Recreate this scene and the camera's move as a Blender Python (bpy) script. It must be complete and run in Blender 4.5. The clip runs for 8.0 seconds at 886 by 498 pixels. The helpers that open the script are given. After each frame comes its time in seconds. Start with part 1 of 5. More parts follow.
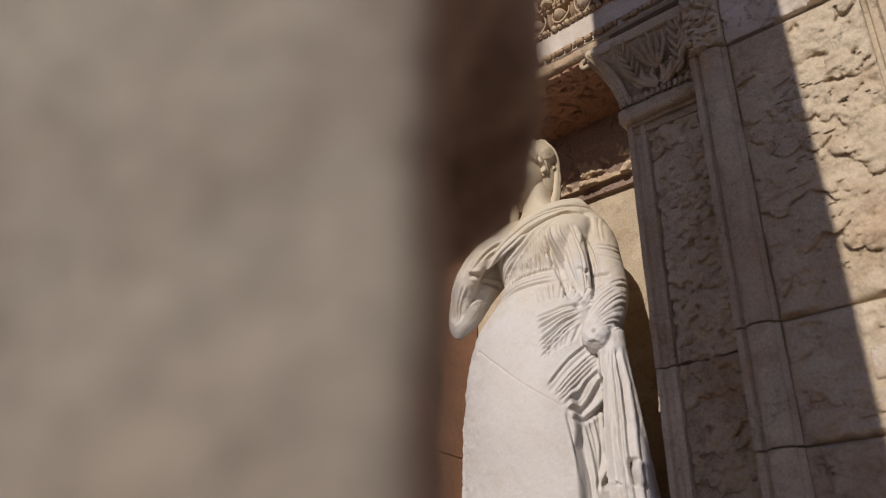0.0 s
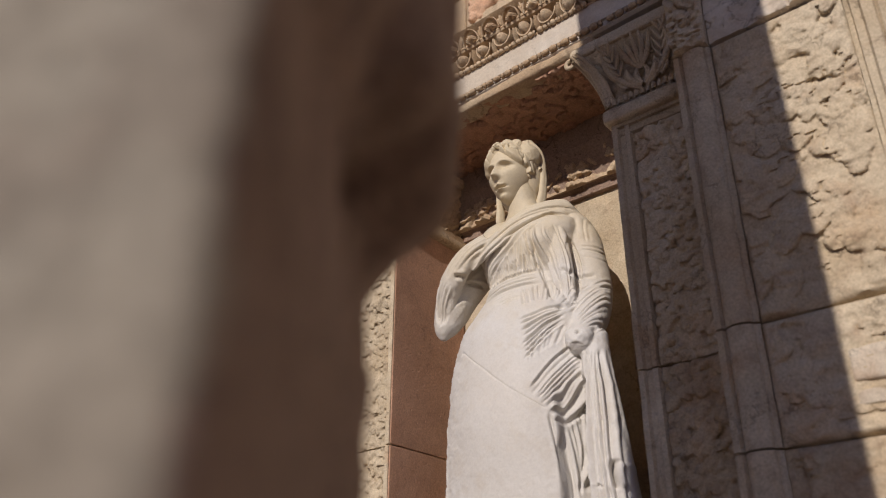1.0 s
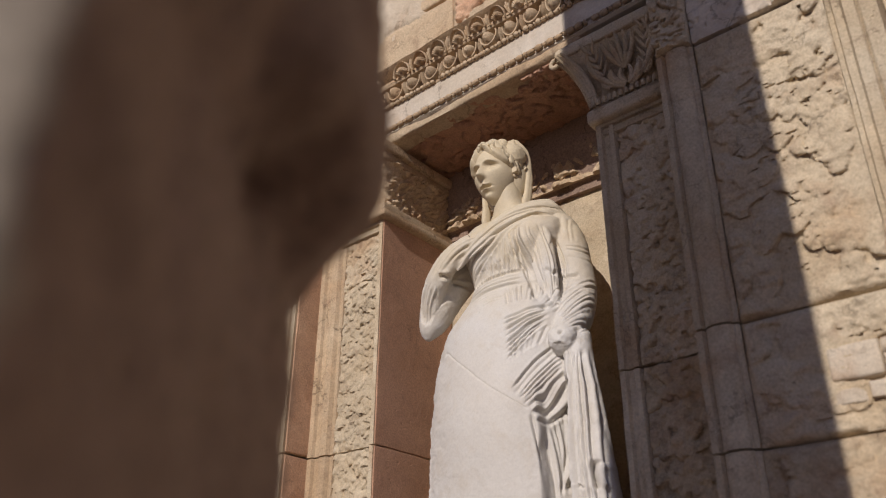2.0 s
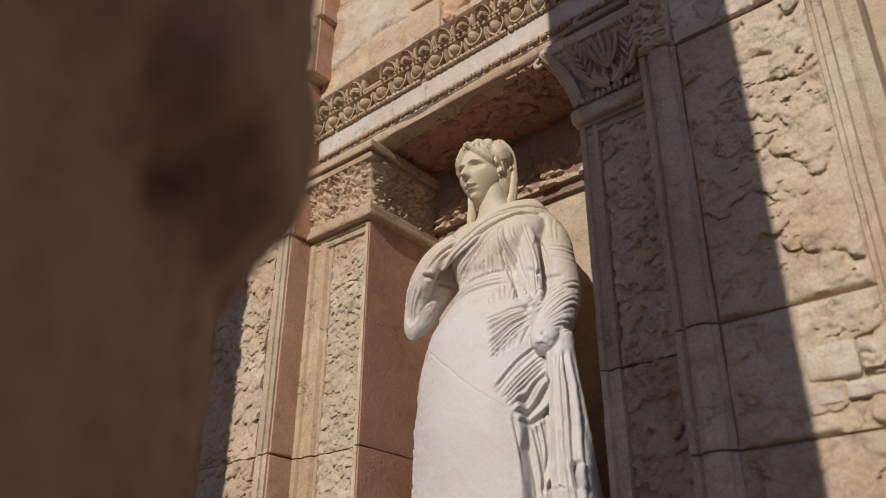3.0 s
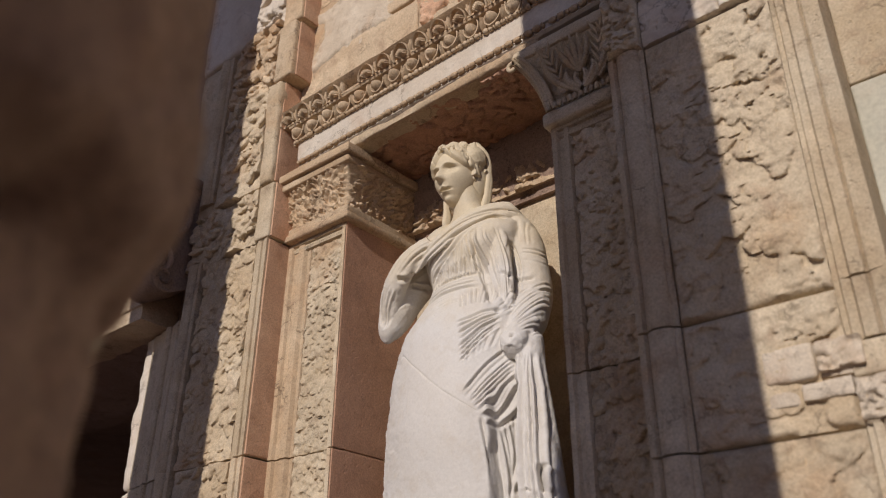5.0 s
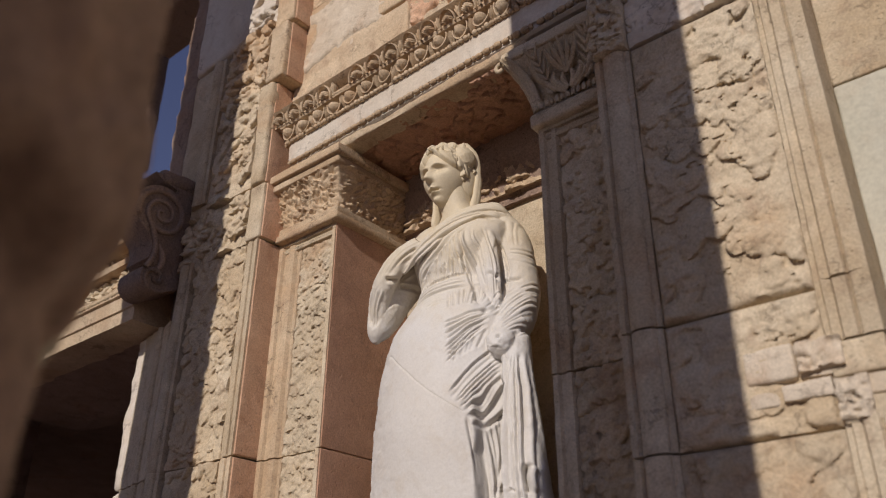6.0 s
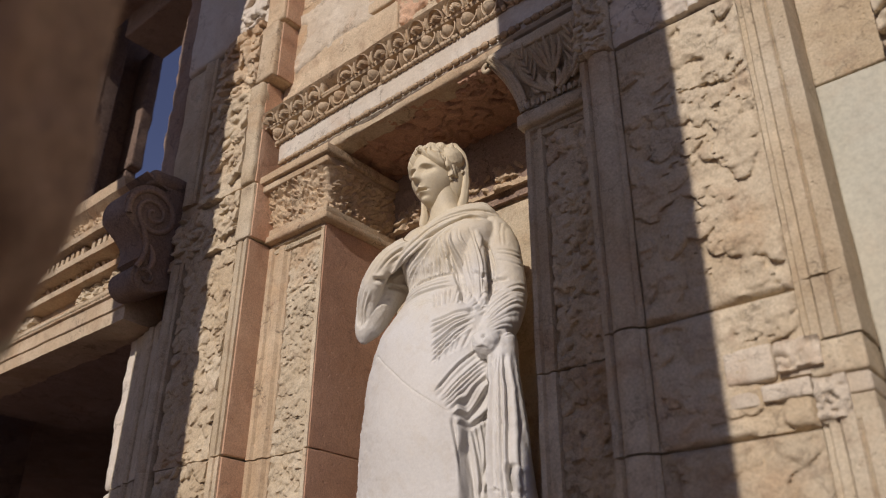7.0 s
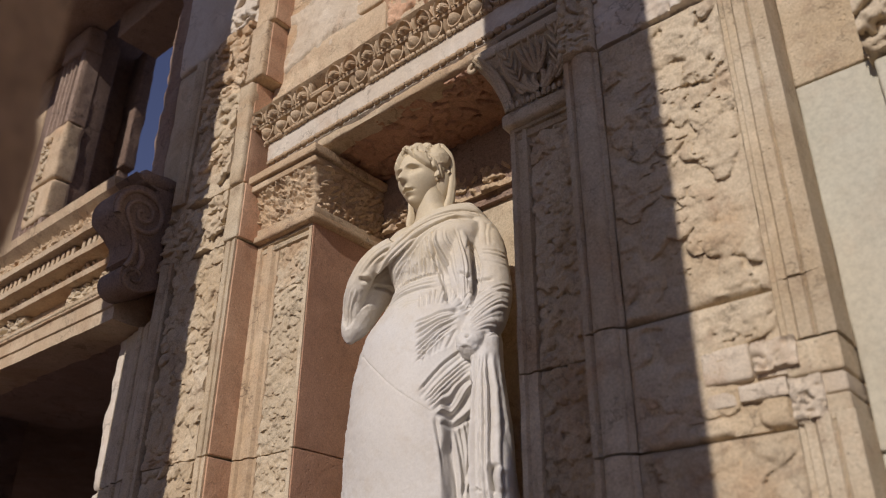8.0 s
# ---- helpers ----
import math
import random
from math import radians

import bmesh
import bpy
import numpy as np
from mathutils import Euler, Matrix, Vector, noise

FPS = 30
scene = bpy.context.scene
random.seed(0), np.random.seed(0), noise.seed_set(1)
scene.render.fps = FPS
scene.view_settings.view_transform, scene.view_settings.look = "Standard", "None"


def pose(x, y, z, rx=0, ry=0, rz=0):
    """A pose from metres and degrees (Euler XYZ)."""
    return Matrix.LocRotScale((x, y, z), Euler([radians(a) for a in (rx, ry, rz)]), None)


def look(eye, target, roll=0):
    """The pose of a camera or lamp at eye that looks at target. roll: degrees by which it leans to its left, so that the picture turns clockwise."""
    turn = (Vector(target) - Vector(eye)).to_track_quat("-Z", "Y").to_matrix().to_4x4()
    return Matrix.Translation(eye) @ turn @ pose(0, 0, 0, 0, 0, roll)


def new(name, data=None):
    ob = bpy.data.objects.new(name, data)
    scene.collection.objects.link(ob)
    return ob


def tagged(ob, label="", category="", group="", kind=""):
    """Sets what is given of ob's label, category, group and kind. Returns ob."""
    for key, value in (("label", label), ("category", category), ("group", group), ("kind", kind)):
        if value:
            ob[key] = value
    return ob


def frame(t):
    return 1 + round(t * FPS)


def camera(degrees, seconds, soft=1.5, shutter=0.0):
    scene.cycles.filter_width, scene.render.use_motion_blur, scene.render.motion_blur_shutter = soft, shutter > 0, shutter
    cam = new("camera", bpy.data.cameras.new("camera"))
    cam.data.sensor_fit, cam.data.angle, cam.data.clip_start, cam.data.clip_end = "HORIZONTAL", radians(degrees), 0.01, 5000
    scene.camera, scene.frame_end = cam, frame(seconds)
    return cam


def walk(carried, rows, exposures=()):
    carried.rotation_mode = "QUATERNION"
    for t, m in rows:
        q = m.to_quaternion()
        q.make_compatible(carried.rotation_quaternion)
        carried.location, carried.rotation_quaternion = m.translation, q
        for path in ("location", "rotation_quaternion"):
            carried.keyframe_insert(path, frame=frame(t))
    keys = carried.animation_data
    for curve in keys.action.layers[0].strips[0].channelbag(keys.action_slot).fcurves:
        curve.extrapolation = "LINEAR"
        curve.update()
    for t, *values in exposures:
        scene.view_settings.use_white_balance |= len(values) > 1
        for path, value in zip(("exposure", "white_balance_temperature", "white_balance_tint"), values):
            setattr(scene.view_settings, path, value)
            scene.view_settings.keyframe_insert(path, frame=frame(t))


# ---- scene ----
# ---------------------------------------------------------------- camera
cam = camera(56.04, 8.0, soft=1.1)
cam.data.dof.use_dof = True
cam.data.dof.focus_distance = 3.3
cam.data.dof.aperture_fstop = 2.2
PATH = [
    (0.0, 2.1267, -2.2843, 1.5795, 117.435, -0.326, 40.195),
    (0.5, 2.1467, -2.2642, 1.5826, 117.436, -0.316, 40.200),
    (1.0, 2.1659, -2.2419, 1.5875, 117.445, -0.300, 40.210),
    (1.5, 2.1851, -2.2223, 1.5893, 117.443, -0.306, 40.197),
    (3.0, 2.2468, -2.1568, 1.5950, 117.431, -0.335, 40.187),
    (3.5, 2.2666, -2.1422, 1.5967, 117.445, -0.325, 40.140),
    (4.0, 2.2905, -2.1283, 1.5998, 117.430, -0.318, 40.155),
    (4.5, 2.3101, -2.1154, 1.5995, 117.452, -0.334, 40.140),
    (6.0, 2.3688, -2.0768, 1.5990, 117.465, -0.385, 40.193),
    (6.5, 2.3884, -2.0639, 1.5993, 117.440, -0.385, 40.211),
    (7.0, 2.4089, -2.0480, 1.6000, 117.420, -0.375, 40.230),
    (7.5, 2.4290, -2.0318, 1.5992, 117.440, -0.375, 40.211),
    (8.0, 2.4505, -2.0168, 1.5994, 117.425, -0.395, 40.186),
]
EXPOSURE = [(0.0, 0.0, 6500, 46), (8.0, 0.0, 6500, 46)]
walk(cam, [(t, pose(x, y, z, a, b, c)) for t, x, y, z, a, b, c in PATH], EXPOSURE)

# ---------------------------------------------------------------- light
SUN = Vector((0.162, -1.0, 0.50)).normalized()
world = bpy.data.worlds.new("world")
scene.world = world
world.use_nodes = True
wn = world.node_tree
sky = wn.nodes.new("ShaderNodeTexSky")
sky.sky_type = "NISHITA"
sky.sun_disc = False
sky.sun_elevation = math.asin(SUN.z)
sky.sun_rotation = math.atan2(SUN.x, SUN.y)
sky.air_density, sky.dust_density, sky.ozone_density = 1.0, 0.0, 1.3
wn.nodes["Background"].inputs["Strength"].default_value = 0.052
wn.links.new(sky.outputs[0], wn.nodes["Background"].inputs["Color"])
sun_data = bpy.data.lights.new("sun", "SUN")
sun_data.energy, sun_data.angle, sun_data.color = 2.78, radians(0.53), (0.965, 1.090, 0.84)
sun = new("sun", sun_data)
sun.matrix_world = look(SUN * 40, (0, 0, 0))


# ---------------------------------------------------------------- materials
def stone(name, base, second, stain, scale=6.0, rough=0.85, bump=0.4, pits=0.5, stain_amount=0.5, vary=0.12, grain=1.0, crust=0.35, cracks=0.5):
    m = bpy.data.materials.new(name)
    m.use_nodes = True
    t = m.node_tree
    n, l = t.nodes, t.links
    bsdf = n["Principled BSDF"]
    geo = n.new("ShaderNodeNewGeometry")
    info = n.new("ShaderNodeObjectInfo")
    add = n.new("ShaderNodeVectorMath")
    add.operation = "MULTIPLY_ADD"
    l.new(info.outputs["Random"], add.inputs[0])
    add.inputs[1].default_value = (7, 5, 3)
    l.new(geo.outputs["Position"], add.inputs[2])

    def tex(s, detail=5.0, roughness=0.6, distortion=0.0):
        k = n.new("ShaderNodeTexNoise")
        k.inputs["Scale"].default_value, k.inputs["Detail"].default_value = s, detail
        k.inputs["Roughness"].default_value, k.inputs["Distortion"].default_value = roughness, distortion
        l.new(add.outputs[0], k.inputs["Vector"])
        return k

    def ramp(src, a, b):
        r = n.new("ShaderNodeMapRange")
        r.inputs["From Min"].default_value, r.inputs["From Max"].default_value = a, b
        l.new(src, r.inputs["Value"])
        return r.outputs["Result"]

    def mix(fac, a, b, mode="MIX"):
        x = n.new("ShaderNodeMix")
        x.data_type, x.blend_type = "RGBA", mode
        for src, k in ((fac, 0), (a, 6), (b, 7)):
            if isinstance(src, (int, float)):
                x.inputs[k].default_value = src
            elif isinstance(src, tuple):
                x.inputs[k].default_value = (*src, 1)
            else:
                l.new(src, x.inputs[k])
        return x.outputs[2]

    big, mid, fine = tex(scale * 0.35, 4, 0.6, 0.6), tex(scale * 2.2, 6, 0.65, 0.3), tex(scale * 22, 4, 0.7)
    col = mix(ramp(big.outputs[0], 0.35, 0.65), base, second)
    st = n.new("ShaderNodeMath")
    st.operation = "MULTIPLY"
    l.new(ramp(mid.outputs[0], 0.52, 0.72), st.inputs[0])
    st.inputs[1].default_value = stain_amount
    col = mix(st.outputs[0], col, stain)
    if crust:      # pale lime crust and a red-brown bloom, each in patches of its own
        pl, bl = tex(scale * 0.9, 6, 0.62, 0.9), tex(scale * 0.6, 5, 0.6, 0.5)
        bl.noise_dimensions = "4D"
        bl.inputs["W"].default_value = 3.7
        for src, lo_, hi_, tint in ((pl, 0.53, 0.66, (1.22, 1.24, 1.26)), (bl, 0.54, 0.70, (0.92, 0.74, 0.62))):
            k = n.new("ShaderNodeMath")
            k.operation = "MULTIPLY"
            l.new(ramp(src.outputs[0], lo_, hi_), k.inputs[0])
            k.inputs[1].default_value = min(1.0, crust * 1.6)
            col = mix(k.outputs[0], col, mix(1.0, col, tint, "MULTIPLY"))
    crack = None
    if cracks:
        warp = n.new("ShaderNodeVectorMath")
        warp.operation = "MULTIPLY_ADD"
        l.new(mid.outputs["Color"], warp.inputs[0])
        warp.inputs[1].default_value = (0.16, 0.16, 0.16)
        l.new(add.outputs[0], warp.inputs[2])
        cv = n.new("ShaderNodeTexVoronoi")
        cv.feature = "DISTANCE_TO_EDGE"
        cv.inputs["Scale"].default_value = scale * 1.3
        l.new(warp.outputs[0], cv.inputs["Vector"])
        line = ramp(cv.outputs["Distance"], 0.028, 0.006)
        keep = ramp(tex(scale * 0.8, 3, 0.6).outputs[0], 0.50, 0.60)
        c1 = n.new("ShaderNodeMath")
        c1.operation = "MULTIPLY"
        l.new(line, c1.inputs[0])
        l.new(keep, c1.inputs[1])
        crack = n.new("ShaderNodeMath")
        crack.operation = "MULTIPLY"
        l.new(c1.outputs[0], crack.inputs[0])
        crack.inputs[1].default_value = cracks
        col = mix(crack.outputs[0], col, tuple(0.35 * v for v in stain))
    speck = n.new("ShaderNodeMapRange")
    speck.inputs["From Min"].default_value, speck.inputs["From Max"].default_value = 0.28, 0.62
    speck.inputs["To Min"].default_value, speck.inputs["To Max"].default_value = 1 - 0.38 * grain, 1 + 0.10 * grain
    l.new(fine.outputs[0], speck.inputs["Value"])
    col = mix(1.0, col, speck.outputs[0], "MULTIPLY")
    tone = n.new("ShaderNodeMapRange")
    tone.inputs["To Min"].default_value, tone.inputs["To Max"].default_value = 1 - vary, 1 + vary * 0.6
    l.new(info.outputs["Random"], tone.inputs["Value"])
    col = mix(1.0, col, tone.outputs[0], "MULTIPLY")
    l.new(col, bsdf.inputs["Base Color"])
    bsdf.inputs["Roughness"].default_value = rough
    bsdf.inputs["Specular IOR Level"].default_value = 0.25
    vor = n.new("ShaderNodeTexVoronoi")
    vor.inputs["Scale"].default_value = scale * 9
    l.new(add.outputs[0], vor.inputs["Vector"])
    hole = ramp(vor.outputs["Distance"], 0.05, 0.28)
    gate = ramp(tex(scale * 4, 2).outputs[0], 0.50, 0.60)
    pit = n.new("ShaderNodeMath")
    pit.operation = "MULTIPLY"
    inv = n.new("ShaderNodeMath")
    inv.operation = "SUBTRACT"
    inv.inputs[0].default_value = 1
    l.new(hole, inv.inputs[1])
    l.new(inv.outputs[0], pit.inputs[0])
    l.new(gate, pit.inputs[1])
    h = n.new("ShaderNodeMath")
    h.operation = "MULTIPLY_ADD"
    l.new(pit.outputs[0], h.inputs[0])
    h.inputs[1].default_value = -pits
    sm = n.new("ShaderNodeMath")
    sm.operation = "MULTIPLY_ADD"
    l.new(fine.outputs[0], sm.inputs[0])
    sm.inputs[1].default_value = 0.35
    l.new(mid.outputs[0], sm.inputs[2])
    if crack is not None:
        cut = n.new("ShaderNodeMath")
        cut.operation = "MULTIPLY_ADD"
        l.new(crack.outputs[0], cut.inputs[0])
        cut.inputs[1].default_value = -0.9
        l.new(sm.outputs[0], cut.inputs[2])
        l.new(cut.outputs[0], h.inputs[2])
    else:
        l.new(sm.outputs[0], h.inputs[2])
    b = n.new("ShaderNodeBump")
    b.inputs["Strength"].default_value, b.inputs["Distance"].default_value = bump, 0.012
    l.new(h.outputs[0], b.inputs["Height"])
    l.new(b.outputs[0], bsdf.inputs["Normal"])
    return m


SAND = stone("sandstone", (0.64, 0.50, 0.34), (0.53, 0.37, 0.225), (0.36, 0.23, 0.15), 5, 0.9, 0.55, 0.6, 0.6, 0.12, 0.7, 0.4, 0.5)
CREAM = stone("cream_limestone", (0.63, 0.525, 0.375), (0.53, 0.405, 0.26), (0.36, 0.245, 0.16), 6, 0.88, 0.6, 0.6, 0.6, 0.09, 0.7, 0.45, 0.35)
MARBLE = stone("weathered_marble", (0.68, 0.62, 0.53), (0.60, 0.51, 0.40), (0.47, 0.36, 0.26), 5, 0.75, 0.22, 0.4, 0.5, 0.08, 0.35, 0.3, 0.5)
PALE = stone("smooth_pale_marble", (0.475, 0.47, 0.385), (0.52, 0.475, 0.365), (0.45, 0.36, 0.26), 3, 0.7, 0.15, 0.2, 0.4, 0.06, 0.45, 0.28, 0.25)
RUST = stone("red_patinated_stone", (0.57, 0.33, 0.215), (0.49, 0.28, 0.18), (0.34, 0.19, 0.125), 6, 0.9, 0.5, 0.8, 0.5, 0.1, 0.8, 0.25, 0.3)
OCHRE = stone("ochre_patinated_stone", (0.72, 0.47, 0.31), (0.60, 0.36, 0.23), (0.42, 0.24, 0.15), 6, 0.9, 0.5, 0.7, 0.5, 0.08, 0.7, 0.4, 0.3)
STATUE = stone("statue_marble", (0.665, 0.64, 0.595), (0.64, 0.60, 0.54), (0.53, 0.44, 0.33), 6, 0.6, 0.16, 0.2, 0.35, 0.0, 0.22, 0.0, 0.0)
# brown rough stone; its low tone also stands in for shade in recesses
ROUGH_SHADE = stone("rough_and_shaded_stone", (0.40, 0.29, 0.225), (0.33, 0.23, 0.17), (0.20, 0.14, 0.11), 5, 0.92, 0.7, 0.8, 0.6)
COLUMN = stone("column_marble", (0.320, 0.290, 0.230), (0.29, 0.23, 0.17), (0.14, 0.085, 0.06), 4, 0.85, 0.6, 0.8, 0.5)
LIMED = stone("limed_cream_stone", (0.68, 0.58, 0.45), (0.60, 0.49, 0.36), (0.42, 0.31, 0.22), 9, 0.85, 0.5, 0.7, 0.6, 0.05, 0.6)
# dark red-brown copy of the stone for faces that lie in shade
SHADED_BROKEN = stone("shaded_broken_stone", (0.27, 0.185, 0.14), (0.20, 0.132, 0.10), (0.11, 0.066, 0.052), 4, 0.9, 0.6, 0.8, 0.6)
PAVING = stone("paving_stone", (0.15, 0.100, 0.098), (0.12, 0.080, 0.078), (0.09, 0.06, 0.056), 2, 0.9, 0.4, 0.4, 0.4)


def patina(m, colour, z0, z1):
    """Ochre patina over the old upper part of the figure; the skirt is paler, cleaned marble."""
    n, l = m.node_tree.nodes, m.node_tree.links
    b = n["Principled BSDF"]
    old = b.inputs["Base Color"].links[0].from_socket
    geo, sep, noise = n.new("ShaderNodeNewGeometry"), n.new("ShaderNodeSeparateXYZ"), n.new("ShaderNodeTexNoise")
    noise.inputs["Scale"].default_value, noise.inputs["Detail"].default_value = 7, 5
    l.new(geo.outputs["Position"], sep.inputs[0])
    l.new(geo.outputs["Position"], noise.inputs["Vector"])
    a = n.new("ShaderNodeMath")
    a.operation = "MULTIPLY_ADD"
    l.new(noise.outputs[0], a.inputs[0])
    a.inputs[1].default_value = 0.75
    l.new(sep.outputs[2], a.inputs[2])
    r = n.new("ShaderNodeMapRange")
    r.inputs["From Min"].default_value, r.inputs["From Max"].default_value = z0 + 0.37, z1 + 0.37
    l.new(a.outputs[0], r.inputs["Value"])
    x = n.new("ShaderNodeMix")
    x.data_type, x.blend_type = "RGBA", "MULTIPLY"
    l.new(r.outputs["Result"], x.inputs[0])
    l.new(old, x.inputs[6])
    x.inputs[7].default_value = (*colour, 1)
    l.new(x.outputs[2], b.inputs["Base Color"])


patina(STATUE, (1.0, 0.88, 0.66), 2.68, 3.30)

# ---------------------------------------------------------------- mesh helpers
Z0 = 3.35   # height of the pilasters' necks over the ground
rng = np.random.default_rng(7)


def lattice(i, j, k):
    h = (i * 374761393 + j * 668265263 + k * 2147483647 + 1013904223) & 0xFFFFFFFF
    h = ((h ^ (h >> 13)) * 1274126177) & 0xFFFFFFFF
    h = ((h ^ (h >> 16)) * 2246822519) & 0xFFFFFFFF
    return ((h ^ (h >> 13)) & 0xFFFF) / 65535.0


def vnoise(P):
    """Smooth noise in -1..1 at points P (n, 3)."""
    I = np.floor(P).astype(np.int64)
    f = P - I
    f = f * f * f * (f * (f * 6 - 15) + 10)
    out = 0
    for a in (0, 1):
        for b in (0, 1):
            for c in (0, 1):
                w = (f[..., 0] if a else 1 - f[..., 0]) * (f[..., 1] if b else 1 - f[..., 1]) * (f[..., 2] if c else 1 - f[..., 2])
                out = out + w * lattice(I[..., 0] + a, I[..., 1] + b, I[..., 2] + c)
    return out * 2 - 1


def fbm(P, scale, octaves=4, gain=0.5, seed=0.0):
    out, amp, tot = 0, 1.0, 0.0
    P = np.asarray(P, float) * scale + np.array([seed * 13.7, seed * 7.3, seed * 3.1])
    for o in range(octaves):
        out = out + amp * vnoise(P)
        tot += amp
        amp *= gain
        P = P * 2.03 + 17.1
    return out / tot


def mesh_ob(name, V, F, mat, parent=None, label="", angle=38):
    me = bpy.data.meshes.new(name)
    me.from_pydata([tuple(map(float, v)) for v in V], [], F)
    me.polygons.foreach_set("use_smooth", [True] * len(me.polygons))
    me.set_sharp_from_angle(angle=radians(angle))
    me.materials.append(mat)
    me.update()
    ob = new(name, me)
    if parent is not None:
        ob.parent = parent
    if label:
        ob["label"] = label
    return ob


def share(name, src, parent, place, turn=(0, 0, 0), size=(1, 1, 1)):
    ob = new(name, src.data)
    ob.parent = parent
    ob.location, ob.rotation_euler, ob.scale = place, turn, size
    return ob


def empty(name, label, category, group="", kind=""):
    return tagged(new(name), label, category, group, kind)


def grid_faces(n, m, off=0, flip=False, wrap=False):
    out = []
    for i in range(n - 1):
        for j in range(m if wrap else m - 1):
            k = (j + 1) % m
            q = (off + i * m + j, off + i * m + k, off + (i + 1) * m + k, off + (i + 1) * m + j)
            out.append(q[::-1] if flip else q)
    return out


def rough_box(lo, hi, seg=0.05, r=0.008, amp=0.003, chip=0.6, seed=0.0):
    """A block with worn, chipped edges and uneven faces: vertices and faces."""
    lo, hi = np.array(lo, float), np.array(hi, float)
    n = np.maximum(2, np.minimum(60, np.round((hi - lo) / seg).astype(int)))
    axes = []
    for a in range(3):
        e = min(r * 1.2, (hi[a] - lo[a]) * 0.2)
        axes.append(np.concatenate(([lo[a]], [lo[a] + e * 0.5], np.linspace(lo[a] + e, hi[a] - e, n[a]), [hi[a] - e * 0.5], [hi[a]])))
    V, F, off = [], [], 0
    for a in range(3):
        b, c = (a + 1) % 3, (a + 2) % 3
        for side in (0, 1):
            B, Cc = np.meshgrid(axes[b], axes[c], indexing="ij")
            P = np.empty(B.shape + (3,))
            P[..., a], P[..., b], P[..., c] = (hi[a] if side else lo[a]), B, Cc
            F += grid_faces(B.shape[0], B.shape[1], off, flip=not side)
            V.append(P.reshape(-1, 3))
            off += P.shape[0] * P.shape[1]
    V = np.concatenate(V)
    _, first, inv = np.unique(np.round(V, 6), axis=0, return_index=True, return_inverse=True)
    inv = inv.reshape(-1)
    V = V[first]
    F = [tuple(int(inv[i]) for i in f) for f in F]
    rr = r * (1 + chip * 2.0 * np.clip(fbm(V, 9, 3, 0.6, seed + 3), -0.4, 1))[:, None]
    rr = np.minimum(rr, (hi - lo).min() * 0.45)
    inner = np.clip(V, lo + rr, hi - rr)
    d = V - inner
    L = np.linalg.norm(d, axis=1, keepdims=True)
    nrm = d / np.maximum(L, 1e-9)
    V = inner + nrm * np.minimum(L, rr) + nrm * (amp * fbm(V, 6, 4, 0.55, seed))[:, None]
    return V, F


def block(name, lo, hi, mat, parent=None, label="", seg=0.05, r=0.008, amp=0.003, chip=0.6, seed=None):
    """A stone block; z is given from the pilasters' necks."""
    s = float(rng.uniform(0, 60)) if seed is None else seed
    V, F = rough_box((lo[0], lo[1], lo[2] + Z0), (hi[0], hi[1], hi[2] + Z0), seg, r, amp, chip, s)
    return mesh_ob(name, V, F, mat, parent, label)


def sweep(name, prof, along, start, end, mat, parent=None, label="", seg=0.03, amp=0.002, ends=0.0, fine=True, angle=30):
    """A moulding: the closed profile prof swept straight. along 'z': prof is (x, y); along 'x': prof is (y, z); along 'y': prof is (x, z).
    ends: how unevenly the ends are broken."""
    pts = []
    k = len(prof)
    for i in range(k):
        a, b = np.array(prof[i], float), np.array(prof[(i + 1) % k], float)
        m = max(1, int(np.linalg.norm(b - a) / 0.02)) if fine else 1
        pts += [a + (b - a) * j / m for j in range(m)]
    pts = np.array(pts)
    n = max(2, int(abs(end - start) / seg) + 1)
    S = np.linspace(start, end, n)
    P = np.empty((n, len(pts), 3))
    if along == "z":
        P[..., 0], P[..., 1], P[..., 2] = pts[None, :, 0], pts[None, :, 1], S[:, None] + Z0
    elif along == "x":
        P[..., 0], P[..., 1], P[..., 2] = S[:, None], pts[None, :, 0], pts[None, :, 1] + Z0
    else:
        P[..., 0], P[..., 1], P[..., 2] = pts[None, :, 0], S[:, None], pts[None, :, 1] + Z0
    if ends:
        ax = "xyz".index(along)
        P[0, :, ax] += ends * fbm(P[0], 14, 3, 0.6, 2)
        P[-1, :, ax] += ends * fbm(P[-1], 14, 3, 0.6, 5)
    flat = P.reshape(-1, 3)
    s = float(rng.uniform(0, 60))
    cen = P.mean(axis=1, keepdims=True)
    out = (P - cen).reshape(-1, 3)
    out /= np.maximum(np.linalg.norm(out, axis=1, keepdims=True), 1e-9)
    if along != "z":
        s += 9
    flat = flat + out * (amp * fbm(flat, 12, 4, 0.6, s))[:, None] - out * (amp * 2.5 * np.clip(fbm(flat, 5, 3, 0.6, s + 4) - 0.25, 0, 1))[:, None]
    F = grid_faces(n, len(pts), 0, wrap=True)
    m = len(pts)
    F.append(tuple(range(m - 1, -1, -1)))
    F.append(tuple((n - 1) * m + j for j in range(m)))
    ob = mesh_ob(name, flat, F, mat, parent, label, angle)
    bm = bmesh.new()
    bm.from_mesh(ob.data)
    bmesh.ops.recalc_face_normals(bm, faces=bm.faces)
    bm.to_mesh(ob.data)
    bm.free()
    return ob


